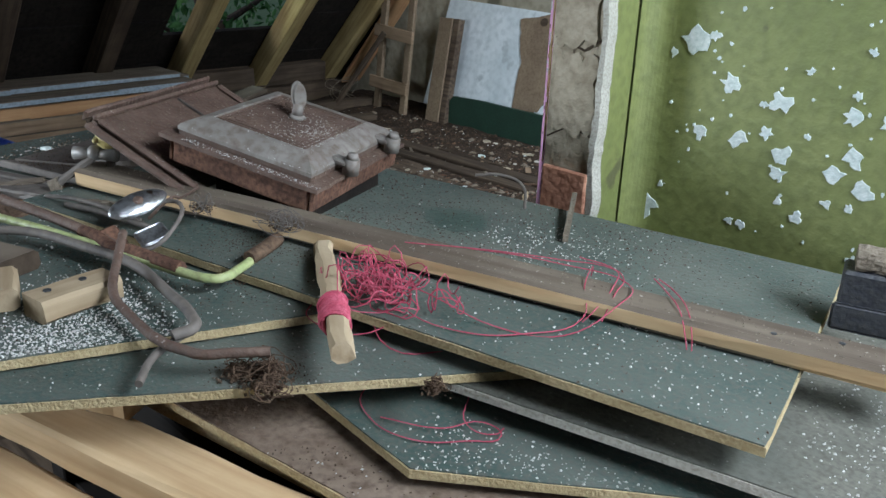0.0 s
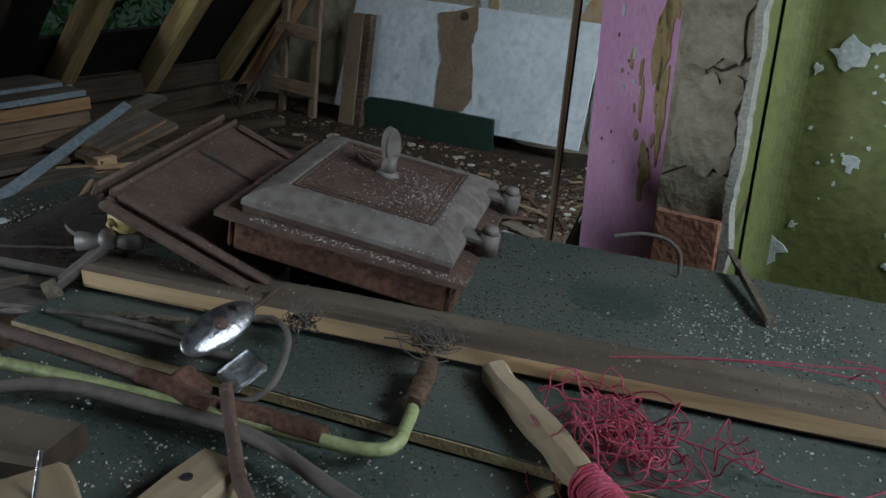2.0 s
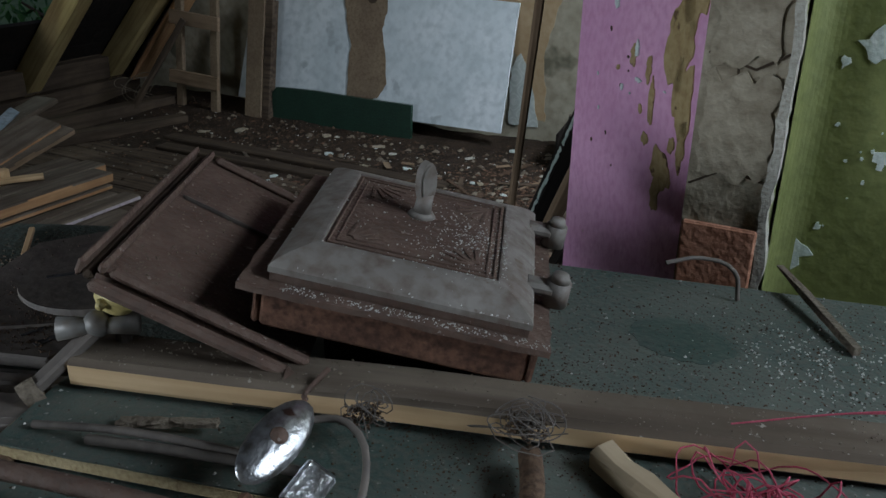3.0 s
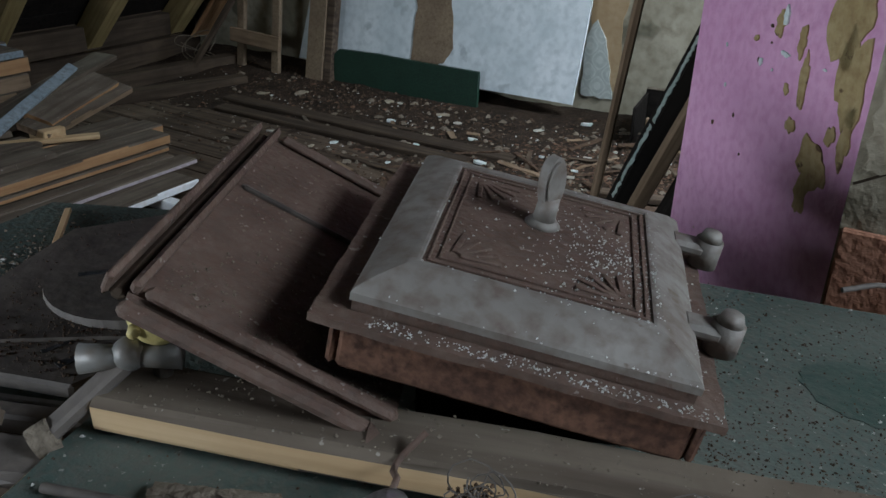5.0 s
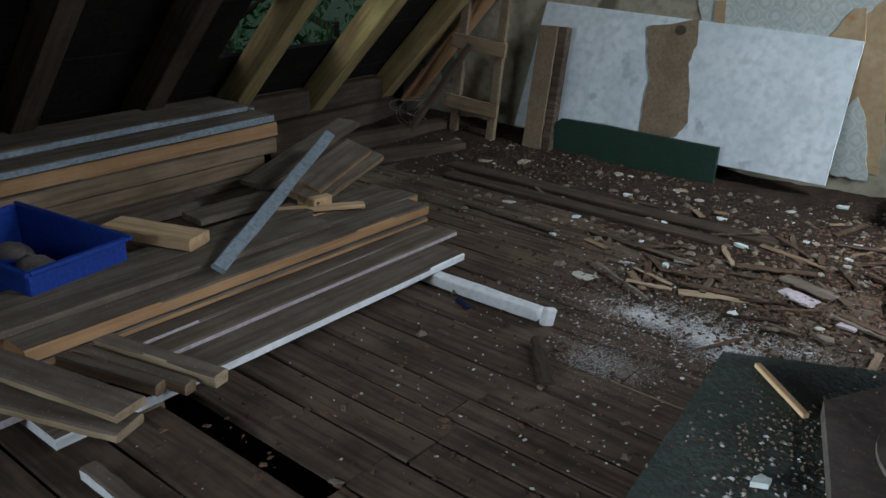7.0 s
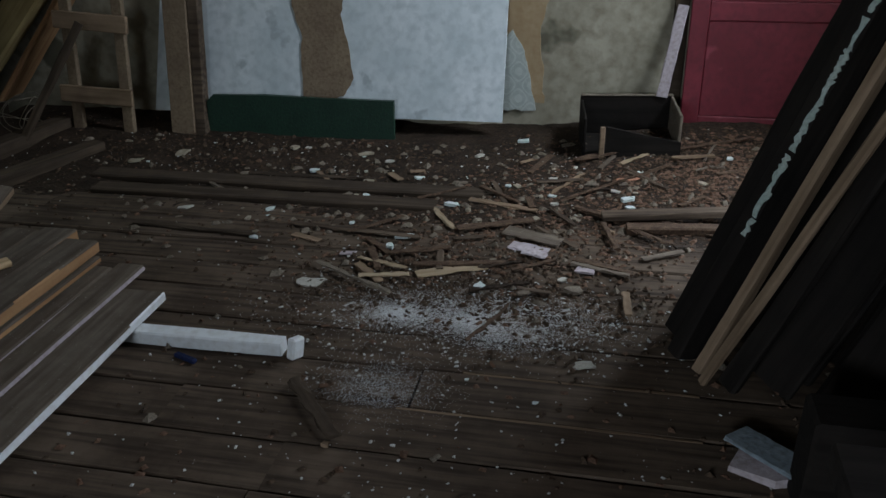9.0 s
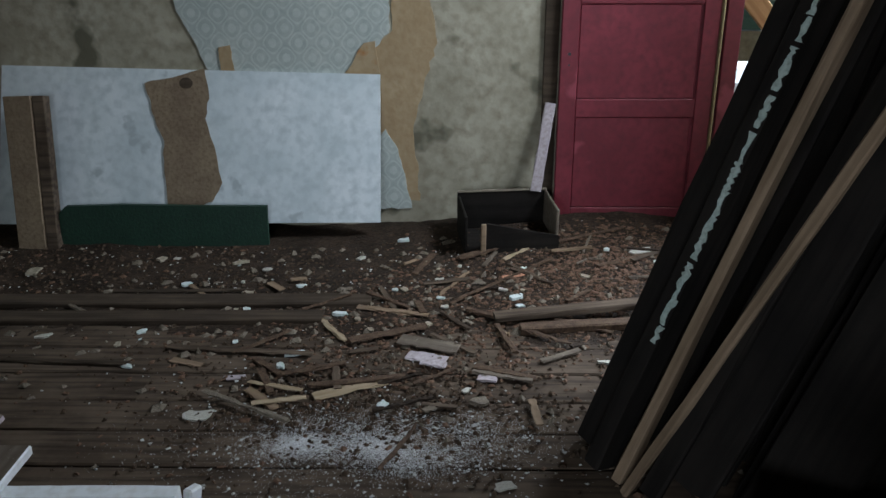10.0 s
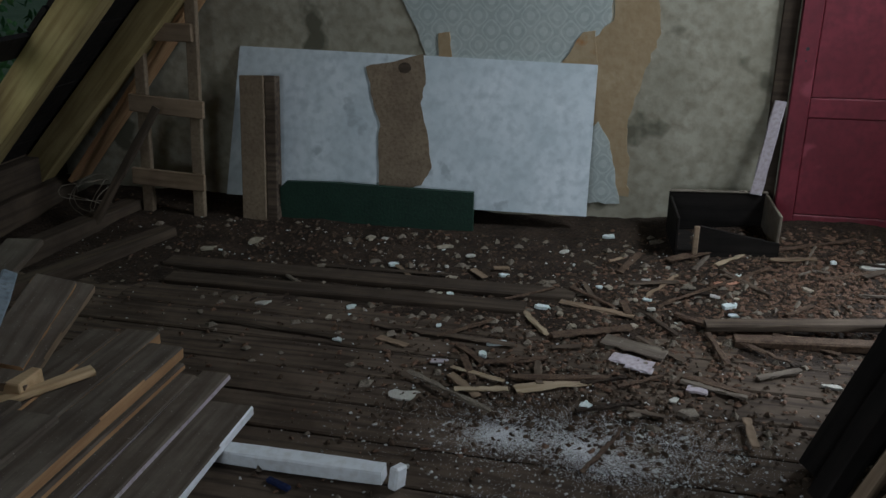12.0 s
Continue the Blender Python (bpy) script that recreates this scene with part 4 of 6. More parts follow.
slab("beam_cap", (-.028, -.016, 0), (.028, .016, .072), M_whitepaint, "white end block fallen beside the beam", "block", "", .006, pose(-2.795, 2.858, 0, 0, 14, 70))
slab("blue_scrap", (-.06, -.012, 0), (.03, .010, .016), M_navy, "small blue plastic scrap beside the beam", "scrap", "", .004, pose(-3.13, 2.78, 0, 0, 0, -20))
crate = base("blue_crate", pose(-4.35, 1.62, .10, 0, 0, 8), "bright blue plastic crate full of dark odds", "crate")
for nm, lo, hi in (("wall", (-.34, -.20, 0), (-.33, .20, .22)), ("wall", (.33, -.20, 0), (.34, .20, .22)), ("wall", (-.33, -.20, 0), (.33, -.19, .22)), ("wall", (-.33, .19, 0), (.33, .20, .22)), ("bottom", (-.33, -.19, 0), (.33, .19, .01))):
    part(nm, rail(lo, hi), M_blue, crate)
for lo, hi in (((-.36, -.22, .205), (.36, -.2002, .222)), ((-.36, .2002, .205), (.36, .22, .222)), ((.3402, -.2, .205), (.36, .2, .222))):
    part("rim", rail(lo, hi), M_blue, crate)
slab("crate_stand", (-4.75, 1.40, 0), (-3.98, 1.86, .098), M_dark, "dark timber block under the crate", "block", "", .01)
for k in range(5):
    bm = bmesh.new()
    ball(bm, (0, 0, 0), .07, 1.3, .9, .8, 10)
    thing("dark_parcel", bm, M_soot if k % 2 else M_blue, "dark rumpled parcel inside the crate", "parcel", "parcels in the crate", "", pose(-4.55 + .1 * k, 1.56 + .06 * (k % 2), .17 + .03 * (k % 2), 20 * k, 10 * k, 30 * k), True)
# squared logs under the eaves
for k, (z, x) in enumerate(((0.0, -5.62), (0.17, -5.66), (0.33, -5.74))):
    board("eaves_log", (x, .2, z), (x, 5.1, z), .19, .16, M_dark, "dark hewn log lying under the eaves", "log", "logs under the eaves", seed=330 + k, wear=.01)
board("dark_beam", (-5.25, 3.5, .0), (-5.0, 4.9, .0), .12, .1, M_dark, "dark beam lying on the floor under the eaves", "beam", seed=340)
board("dark_beam", (-5.05, 3.4, .0), (-4.6, 4.6, .0), .10, .07, M_dark, "dark beam lying on the floor under the eaves", "beam", seed=341)

# ---- the heap: support, panels and what lies on them ----
def zt(x, y=0):
    """Top of the uppermost panel."""
    return 0.965 - 0.035 * x


# Bench is near black to put the shade under the heap into colour.
bench = base("old_workbench", pose(0, 0, 0), "rough workbench carrying the heap of boards, near black for shade", "workbench")
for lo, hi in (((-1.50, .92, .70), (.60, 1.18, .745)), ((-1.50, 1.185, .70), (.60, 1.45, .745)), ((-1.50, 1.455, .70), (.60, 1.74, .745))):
    part("top_board", rail(lo, hi), M_shadewood, bench)
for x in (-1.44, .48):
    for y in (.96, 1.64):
        part("leg", rail((x, y, 0), (x + .08, y + .08, .70)), M_shadewood, bench)
part("apron", rail((-1.36, .97, .55), (.48, .995, .70)), M_shadewood, bench)
part("apron", rail((-1.36, 1.68, .55), (.48, 1.705, .70)), M_shadewood, bench)
# Side panel is added to keep light from leaking under the heap.
part("side_panel", rail((-1.435, 1.04, 0.1), (-1.415, 1.64, .70)), M_shadewood, bench)
part("shelf", rail((-1.42, .98, .2), (.50, 1.66, .225)), M_shadewood, bench)
# Added dark box that blocks light below the bench top.
slab("storage_chest", (-1.30, 1.02, .226), (.40, 1.60, .60), M_shadewood, "dark box added on the bench shelf to block light", "trunk", "", .015)


def panel(pts, off, thick, top, edge, label, skew=None):
    f = skew or (lambda x, y: zt(x) + off)
    p = base("chipboard_panel", pose(0, 0, 0), label, "panel", "stacked board panels")
    bm = bmesh.new()
    prism(bm, pts, lambda x, y: f(x, y) - thick, lambda x, y: f(x, y) - 0.0022)
    part("core", bm, edge, p)
    cx, cy = sum(q[0] for q in pts) / len(pts), sum(q[1] for q in pts) / len(pts)
    r = random.Random(int(abs(cx) * 1000))
    pp = []
    for (x0, y0), (x1, y1) in zip(pts, pts[1:] + pts[:1]):
        k = max(2, int(math.hypot(x1 - x0, y1 - y0) / .03))
        for q in range(k):
            x, y = x0 + (x1 - x0) * q / k, y0 + (y1 - y0) * q / k
            j = r.uniform(0.0005, 0.003)
            d = math.hypot(cx - x, cy - y)
            pp.append((x + (cx - x) / d * j, y + (cy - y) / d * j))
    bm = bmesh.new()
    prism(bm, pp, lambda x, y: f(x, y) - 0.0022, f)
    part("face", bm, top, p)
    return p


T = .014
P1 = [(-1.10, .885), (.087, 1.22), (-.044, 1.766), (-1.25, 1.42)]
P3 = [(-.63, .63), (-.47, 1.075), (-1.13, 1.25), (-1.075, .86), (-.98, .70)]
P2 = [(-.575, .62), (-.185, 1.245), (-.9, 1.5), (-1.02, .85)]
P4 = [(-.33, 1.098), (.196, 1.261), (.70, 1.49), (.58, 1.90), (-.35, 1.72)]
P5 = [(-.225, .993), (.25, 1.40), (-.1, 1.7), (-.7, 1.45), (-.60, 1.012)]
P6 = [(-.72, .842), (.20, 1.015), (.165, 1.33), (-.75, 1.35)]
P8 = [(-1.50, .56), (-1.59, 1.28), (-1.2, 1.50), (-1.20, 1.0), (-1.27, .80), (-1.30, .60)]
panel(P1, 0, T, M_green, M_core, "long dusty green-faced chipboard panel on the heap")
stain = bmesh.new()
r = random.Random(23)
prism(stain, [(-.590 + (.062 + r.uniform(-.004, .004)) * math.cos(q / 36 * 2 * math.pi), 1.430 + (.050 + r.uniform(-.004, .004)) * math.sin(q / 36 * 2 * math.pi)) for q in range(36)], lambda x, y: zt(x) + .0001, lambda x, y: zt(x) + .0007)
part("ring_stain", stain, mat("damp_green_board", (0.030, 0.060, 0.050), (0.050, 0.080, 0.066), (0.07, 0.085, 0.075), 9, 110, rough=0.6), bpy.data.objects["chipboard_panel"], "darker round stain in the dust")
panel(P3, -.018, T, M_green, M_core, "green-faced chipboard panel under dust and blocks")
panel(P2, -.037, T, M_green, M_core, "green-faced chipboard panel with a pale yellow edge")
panel(P4, -.054, T, M_greydust, M_pale, "greyish dusty board with a whitish edge")
panel(P5, -.098, T, M_green, M_core, "dark green chipboard panel with a cut corner")
panel(P6, -.128, T, M_brown, M_core, "brown dirty chipboard panel at the bottom of the heap")
panel(P8, -.030, T, M_shadegreen, M_dark, "dark green panel jutting out of the heap, thick with crumbs")
panel([(.125, 1.672), (.272, 1.90), (.10, 1.92), (-.035, 1.80)], -.0385, T, M_greydust, M_core, "small grey board with a yellow edge")
panel([(-1.0, .80), (.62, 1.16), (.56, 1.72), (-1.05, 1.60)], -.165, .02, M_brown, M_core, "broad brown board low in the heap")
for k, (x, y, w, h) in enumerate(((-.95, 1.2, .3, .05), (-.2, 1.35, .5, .048), (.35, 1.5, .22, .05), (-1.25, 1.1, .2, .15))):
    z1 = zt(x) - .165 - .021
    slab("packing_timber", (x - w / 2, y - .1, .746), (x + w / 2, y + .1, z1 - .004 if k < 3 else .925), M_dark, "timber packing under the boards", "timber", "", .006)
for k, (a, b, w, h) in enumerate((((-.95, 1.30, .805), (-1.30, 1.25, .805), .10, .10), ((-.60, 1.1, .838), (.1, 1.35, .832), .07, .022), ((.22, 1.62, .822), (.52, 1.70, .815), .08, .065))):
    board("packing_timber", a, b, w, h, M_wood, "timber packing between the boards", "timber", seed=350 + k)

# the long lath lying across the heap
board("long_lath", (-1.112, 1.010, zt(-1.1) + .007), (.160, 1.478, zt(.16) + .001), .066, .031, M_dusty, "long pine lath, dusty on top with a pale sawn edge", "lath", seed=400, side=M_fresh, wear=.0025)
lath = bpy.data.objects["long_lath"]
for xx, yy in ((1.26, .012), (1.18, -.008), (1.32, -.02)):
    bm = bmesh.new()
    cyl(bm, (xx, yy, .0305), (xx, yy, .0322), .004, .004, 9)
    part("nail_hole", bm, M_black, lath)

# pine beams poking out at the near edge
board("pine_beam", (-.80, .742, .768), (-.14, .930, .765), .085, .055, M_fresh, "sawn pale pine beam under the boards", "beam", seed=401, side=M_fresh)
board("pine_beam", (-.78, .67, .700), (-.30, .80, .700), .08, .05, M_fresh, "pale sawn pine beam at the foot of the heap", "beam", seed=402)
board("pine_offcut", (-.74, .80, .825), (-.63, .86, .825), .09, .06, M_oldpine, "short square timber offcut", "offcut", seed=403, side=M_fresh)
board("pale_strip", (-.135, 1.022, .842), (.175, 1.307, .837), .018, .009, M_pale, "narrow whitish strip of moulding on the brown board", "strip", seed=404, wear=.002)
slab("black_case", (-.20, -.13, 0), (.26, .13, .07), M_black, "black flat case beneath the boards", "case", "", .01, pose(.40, 1.275, .745, 0, 0, 14))
slab("dark_strip", (-.2, -.012, 0), (.26, .012, .012), M_wood, "dark wooden strip on the black case", "strip", "", .002, pose(.40, 1.29, .816, 0, 0, 5))

# black block with a broken cap
bb = base("black_block", pose(.042, 1.600, zt(.04), 0, 0, 18), "black plastic block topped by a broken grey piece", "block")
part("body", rail((-.037, -.028, 0), (.037, .03, .085)), M_black, bb)
part("ledge", rail((-.042, -.033, 0), (.04, -.0282, .04)), M_black, bb)
bm = rough_board(.056, .05, .026, 61, .004, 5)
bmesh.ops.translate(bm, verts=bm.verts, vec=(-.024, .002, .0855))
part("broken_cap", bm, M_rag, bb, "broken grey crumbly piece")

# ---- the cast-iron stove door ----
SD = axes((-.937, 1.100, 1.130), (.248, .102, -.050), (-.115, .259, .010))
sd = base("stove_hatch", SD, "rusty cast-iron stove door in its frame with a knob", "stove door")
DW, DH = .268, .288
fl = [(-.026, -.017), (DW + .022, -.017), (DW + .022, DH + .012), (-.026, DH + .012)]
r = random.Random(17)
pts = []
for (x0, y0), (x1, y1) in zip(fl, fl[1:] + fl[:1]):
    for q in range(16):
        pts.append((x0 + (x1 - x0) * q / 16 + r.uniform(-.0016, .0016), y0 + (y1 - y0) * q / 16 + r.uniform(-.0016, .0016)))
bm = bmesh.new()
prism(bm, pts, -.019, -.012)
part("flange", bm, M_rust, sd, "rusty flat frame with chipped edges")
for lo, hi in (((-.002, -.009, -.060), (DW + .004, -.002, -.0195)), ((-.002, DH + .002, -.060), (DW + .004, DH + .009, -.0195)), ((-.010, -.009, -.060), (-.0025, DH + .009, -.0195)), ((DW + .0045, -.009, -.060), (DW + .012, DH + .009, -.0195))):
    part("frame_wall", rail(lo, hi), M_rusthot, sd, "red-rusted wall of the frame")
# door leaf: bevelled rim with a sunk field
def frustum(bm, x0, y0, x1, y1, z0, z1, inset):
    lo = [bm.verts.new(p) for p in ((x0, y0, z0), (x1, y0, z0), (x1, y1, z0), (x0, y1, z0))]
    hi = [bm.verts.new(p) for p in ((x0 + inset, y0 + inset, z1), (x1 - inset, y0 + inset, z1), (x1 - inset, y1 - inset, z1), (x0 + inset, y1 - inset, z1))]
    bm.faces.new(lo[::-1]); bm.faces.new(hi)
    for i in range(4):
        bm.faces.new((lo[i], lo[(i + 1) % 4], hi[(i + 1) % 4], hi[i]))
bm = bmesh.new()
frustum(bm, .002, .002, DW - .002, DH - .002, -.0119, -.0022, .0)
part("leaf", bm, M_rust, sd)
# curved rim: three stepped strips mitred at the corners
bm = bmesh.new()
prof = [(0, -.002), (0, .0045), (.0025, .0078), (.008, .0118), (.016, .0162), (.025, .0200), (.033, .0226), (.039, .0236), (.0415, .0232), (.0425, .0212)]
loops = []
for d, z in prof:
    loops.append([bm.verts.new(p) for p in ((d, d, z), (DW - d, d, z), (DW - d, DH - d, z), (d, DH - d, z))])
for a, b in zip(loops, loops[1:]):
    for i in range(4):
        bm.faces.new((a[i], a[(i + 1) % 4], b[(i + 1) % 4], b[i]))
part("rim", bm, M_castrust, sd, "smooth dusty grey raised rim")
bm = bmesh.new()
frustum(bm, .0425, .0425, DW - .0425, DH - .0425, .0045, .0215, .0004)
part("field", bm, M_rust, sd, "brown rusted centre field")
for (cx, cy, a0) in ((.064, .064, 0), (DW - .064, .064, 90), (DW - .064, DH - .064, 180), (.064, DH - .064, 270)):
    bm = bmesh.new()
    for q in range(5):
        a = radians(a0 + 6 + q * 19.5)
        m = Matrix.Translation((cx, cy, .0212)) @ Matrix.Rotation(a, 4, 'Z')
        box(bm, (.006, -.0020, 0), (.040, .0030, .0022), m, .0008)
    part("fan_ornament", bm, M_rust, sd, "cast fan ornament")
for e0, e1 in ((.0455, .0480), (.0535, .0558)):
    for p0, p1 in (((e0, e0), (DW - e0, e1)), ((e0, DH - e1), (DW - e0, DH - e0)), ((e0, e1 + .0002), (e1, DH - e1 - .0002)), ((DW - e1, e1 + .0002), (DW - e0, DH - e1 - .0002))):
        bm = bmesh.new()
        box(bm, (*p0, .0213), (*p1, .0232), None, .0006)
        part("bead", bm, M_rust, sd)
for cy in (.085, .238):
    bm = bmesh.new()
    box(bm, (DW - .012, cy - .013, .0005), (DW + .022, cy + .013, .013), None, .004)
    h = part("hinge", bm, M_castrust, sd, "cast hinge lug")
    bm = bmesh.new()
    cyl(bm, (DW + .025, cy, -.010), (DW + .025, cy, .017), .0145, .0135, 16)
    part("barrel", bm, M_castrust, h, smooth=True)
    bm = bmesh.new()
    cyl(bm, (DW + .025, cy, .0172), (DW + .025, cy, .026), .0115, .0085, 14)
    part("pin", bm, M_castrust, h, smooth=True)
bm = bmesh.new()
cyl(bm, (.130, .166, .0212), (.130, .166, .027), .017, .012, 14)
cyl(bm, (.130, .166, .026), (.130, .166, .048), .0105, .0095, 14)
kn = part("handle", bm, M_castrust, sd, "grey worn handle stem", True)
bm = bmesh.new()
bmesh.ops.create_cone(bm, cap_ends=True, segments=28, radius1=.0185, radius2=.0185, depth=.014)
bmesh.ops.transform(bm, verts=bm.verts, matrix=Matrix.Translation((.128, .166, .062)) @ Matrix.Rotation(radians(52), 4, 'Z') @ Matrix.Rotation(radians(-12), 4, 'Y') @ Matrix.Rotation(radians(90), 4, 'X') @ Matrix.Diagonal((.72, 1.45, 1, 1)))
bmesh.ops.bevel(bm, geom=[e for e in bm.edges if len(e.link_faces) == 2 and e.calc_face_angle() > 1.2], offset=.0028, segments=2, affect='EDGES')
tab = part("knob", bm, M_castrust, kn, "flat oval upright knob plate")
# near-black block added under the door, propping it and filling the gap with shade
nrm = SD.to_3x3() @ Vector((0, 0, 1))
foot = SD @ Vector((0, 0, -.0605))
bm = bmesh.new()
prism(bm, [tuple((SD @ Vector((u, v, 0)))[:2]) for u, v in ((.045, .035), (DW - .03, .045), (DW - .02, DH - .02), (.05, DH - .02))], lambda x, y: zt(x) + .0005, lambda x, y: foot.z - (nrm.x * (x - foot.x) + nrm.y * (y - foot.y)) / nrm.z)
thing("ash_box", bm, M_shadewood, "near-black block added for the shade under the stove door", "box")

# ---- the second stove frame, tilted beneath it ----
SF = axes((-1.076, 1.014, 1.133), (.158, .079, -.091), (-.178, .322, .012))
sf = base("iron_casting", SF, "rusty brown iron stove frame lying tilted under the door", "stove frame")
SW, SH = .225, .370
bm = bmesh.new()
prism(bm, [(0, 0), (SW, 0), (SW, SH), (0, SH)], -.012, -.004)
part("plate", bm, M_rust, sf, "brown rusted sheet")
part("outer_rim", rail((-.020, -.004, -.016), (-.0135, SH + .004, .006)), M_rust, sf)
part("groove", rail((-.0134, -.003, -.016), (-.0005, SH + .003, -.006)), M_dark, sf)
part("inner_rim", rail((0, -.004, -.004), (.008, SH + .004, .010)), M_rust, sf)
part("edge_rail", rail((.012, -.004, -.004), (SW, .010, .007)), M_rust, sf)
part("edge_rail", rail((.0, -.020, -.016), (SW + .03, -.0045, -.004)), M_rust, sf)
part("edge_rail", rail((.012, SH - .010, -.004), (SW, SH + .004, .006)), M_rust, sf)
part("rib", rail((.012, .225, -.004), (SW, .231, .001)), M_soot, sf)
bm = bmesh.new()
cyl(bm, (SW - .02, -.02, -.02), (SW + .10, -.01, -.032), .020, .016, 10)
part("lug", bm, M_rust, sf, "rusted lug", True)

# ---- flat stove plates ----
def on(x, y, h=0.0):
    return (x, y, zt(x) + h)


sp = base("stove_plate", pose(0, 0, 0), "dusty cast-iron stove top plate with a round lid", "stove plate")
bm = bmesh.new()
prism(bm, [(-1.376, .968), (-1.167, 1.144), (-1.19, 1.30), (-1.286, 1.437), (-1.40, 1.33), (-1.458, 1.219), (-1.41, 1.08)], lambda x, y: zt(x) - .029, lambda x, y: zt(x) - .010)
part("plate", bm, M_soot, sp)
bm = bmesh.new()
bmesh.ops.create_cone(bm, cap_ends=True, segments=40, radius1=.106, radius2=.1035, depth=.013, matrix=Matrix.Translation((-1.293, 1.190, zt(-1.293) - .0095)))
lid = part("lid", bm, M_soot, sp, "round cast lid")
bm = bmesh.new()
box(bm, (-.085, -.003, 0), (.09, .003, .002), pose(-1.293, 1.21, zt(-1.293) - .0032, 0, 0, 50))
part("groove", bm, M_black, lid)
gr = base("iron_grate", pose(0, 0, 0), "flat dusty cast-iron stove plate with slots and a front bar", "stove plate")
bm = bmesh.new()
prism(bm, [(-1.400, .942), (-1.195, 1.022), (-1.190, 1.045), (-1.235, 1.125), (-1.30, 1.075), (-1.372, .990)], lambda x, y: zt(x) - .030, lambda x, y: zt(x) - .014)
bmesh.ops.bevel(bm, geom=bm.edges[:], offset=.003, segments=1, affect='EDGES')
pl = part("plate", bm, M_soot, gr)
for a, b, w in (((-1.232, 1.035), (-1.222, 1.085), .010), ((-1.262, 1.040), (-1.255, 1.068), .006)):
    m, l = between(on(*a, -.0165), on(*b, -.0165))
    bm = bmesh.new()
    box(bm, (0, -w / 2, 0), (l, w / 2, .0032), m)
    part("slot", bm, M_black, pl, "black open slot")
m, l = between(on(-1.372, .905, -.040), on(-1.135, 1.008, -.034))
bm = bmesh.new()
box(bm, (0, -.011, 0), (l, .011, .020), m, .003)
part("bar", bm, M_soot, gr, "squared iron bar along the front")
m, l = between(on(-1.385, .928, -.040), on(-1.18, 1.016, -.036))
bm = bmesh.new()
box(bm, (0, -.004, 0), (l, .004, .012), m, .0015)
part("lip", bm, M_iron, gr, "worn grey lip")
board("dark_lath", (-1.32, .860, zt(-1.35) - .030), (-1.10, .955, zt(-1.05) - .018), .05, .016, M_soot, "dark charred lath beside the iron frame", "lath", seed=410)

# T-shaped valve key and yellowed plug
vk = base("valve_key", pose(0, 0, 0), "grey iron T-shaped valve key lying across the boards", "valve key")
bm = bmesh.new()
cyl(bm, (-1.095, 1.018, 1.064), (-1.124, .993, 1.064), .0085, .0125, 14)
cyl(bm, (-1.095, 1.018, 1.064), (-1.063, 1.043, 1.064), .0085, .0125, 14)
ball(bm, (-1.095, 1.018, 1.066), .0145, n=10)
part("crossbar", bm, M_iron, vk, smooth=True)
bm = bmesh.new()
m, l = between((-1.097, 1.018, 1.060), (-1.128, .958, 1.012))
box(bm, (0, -.011, -.006), (l, .011, .006), m, .003)
st = part("stem", bm, M_soot, vk)
bm = bmesh.new()
cyl(bm, (-1.126, .963, 1.010), (-1.133, .948, 1.003), .015, .015, 12)
part("ring", bm, M_rag, st, smooth=True)
yp = base("yellow_plug", pose(-1.084, 1.038, 1.092), "yellowed round plastic plug wedged under the frame", "plug")
bm = bmesh.new()
ball(bm, (0, 0, 0), .022, 1.15, .9, .95, 16)
part("cap", bm, M_yellow, yp, smooth=True)
bm = bmesh.new()
cyl(bm, (0, -.019, 0), (.003, -.026, -.002), .006, .004, 10)
part("tip", bm, M_yellow, yp, smooth=True)
part("stalk", rail((-.008, -.006, -.06), (.008, .008, -.015)), M_soot, yp)

# ---- rods, wires, lever ----
tube("iron_rod", [on(-1.14, .818, .024), on(-1.06, .842, .022), on(-.888, .889, .018), on(-.746, .916, .014), on(-.69, .932, .012)], .0085, M_rust, "long rusty iron rod lying on the boards", "rod", "rods on the heap")
tube("iron_sleeve", [on(-.755, .913, .016), on(-.70, .930, .015), on(-.655, .945, .013)], .0115, M_rusthot, "rusted sleeve on the rod's end", "sleeve")
tube("green_rod", [on(-1.08, .78, .018), on(-1.037, .798, .016), on(-.908, .852, .014), on(-.650, .942, .012), on(-.612, .958, .012), on(-.598, .975, .012), on(-.608, 1.01, .013), on(-.625, 1.045, .014)], .007, M_greenrod, "bent rod with yellow-green paint", "rod", "rods on the heap")
tube("rag_end", [on(-.622, 1.035, .018), on(-.635, 1.07, .020), on(-.652, 1.105, .022)], .011, M_bark, "dirty cloth wound on the bent rod's end", "rag")
tube("bent_rod", [on(-1.05, .748, .016), on(-.984, .771, .012), on(-.916, .834, .012), on(-.819, .872, .012), on(-.719, .902, .012), on(-.60, .897, .012), on(-.52, .888, .012), on(-.497, .878, .010), on(-.500, .850, .006)], .0075, M_soot, "dark bent iron rod curving over the boards", "rod", "rods on the heap")
tube("bent_rod", [on(-.742, .905, .05), on(-.695, .872, .03), on(-.645, .842, .012), on(-.60, .836, .006), on(-.448, .852, .004), on(-.42, .885, .006), on(-.395, .921, .006)], .0065, M_rust, "rusty bent wire rod with a kink", "rod", "rods on the heap")
tube("bent_rod", [on(-.50, .862, .002), on(-.497, .825, -.01), on(-.452, .782, -.012)], .005, M_soot, "short dark hooked wire", "rod", "rods on the heap")
tube("thin_wire", [on(-1.08, .92, .006), on(-.98, .945, .02), on(-.86, .985, .014)], .004, M_soot, "thin dark wire on the panel", "wire", "wires on the heap")
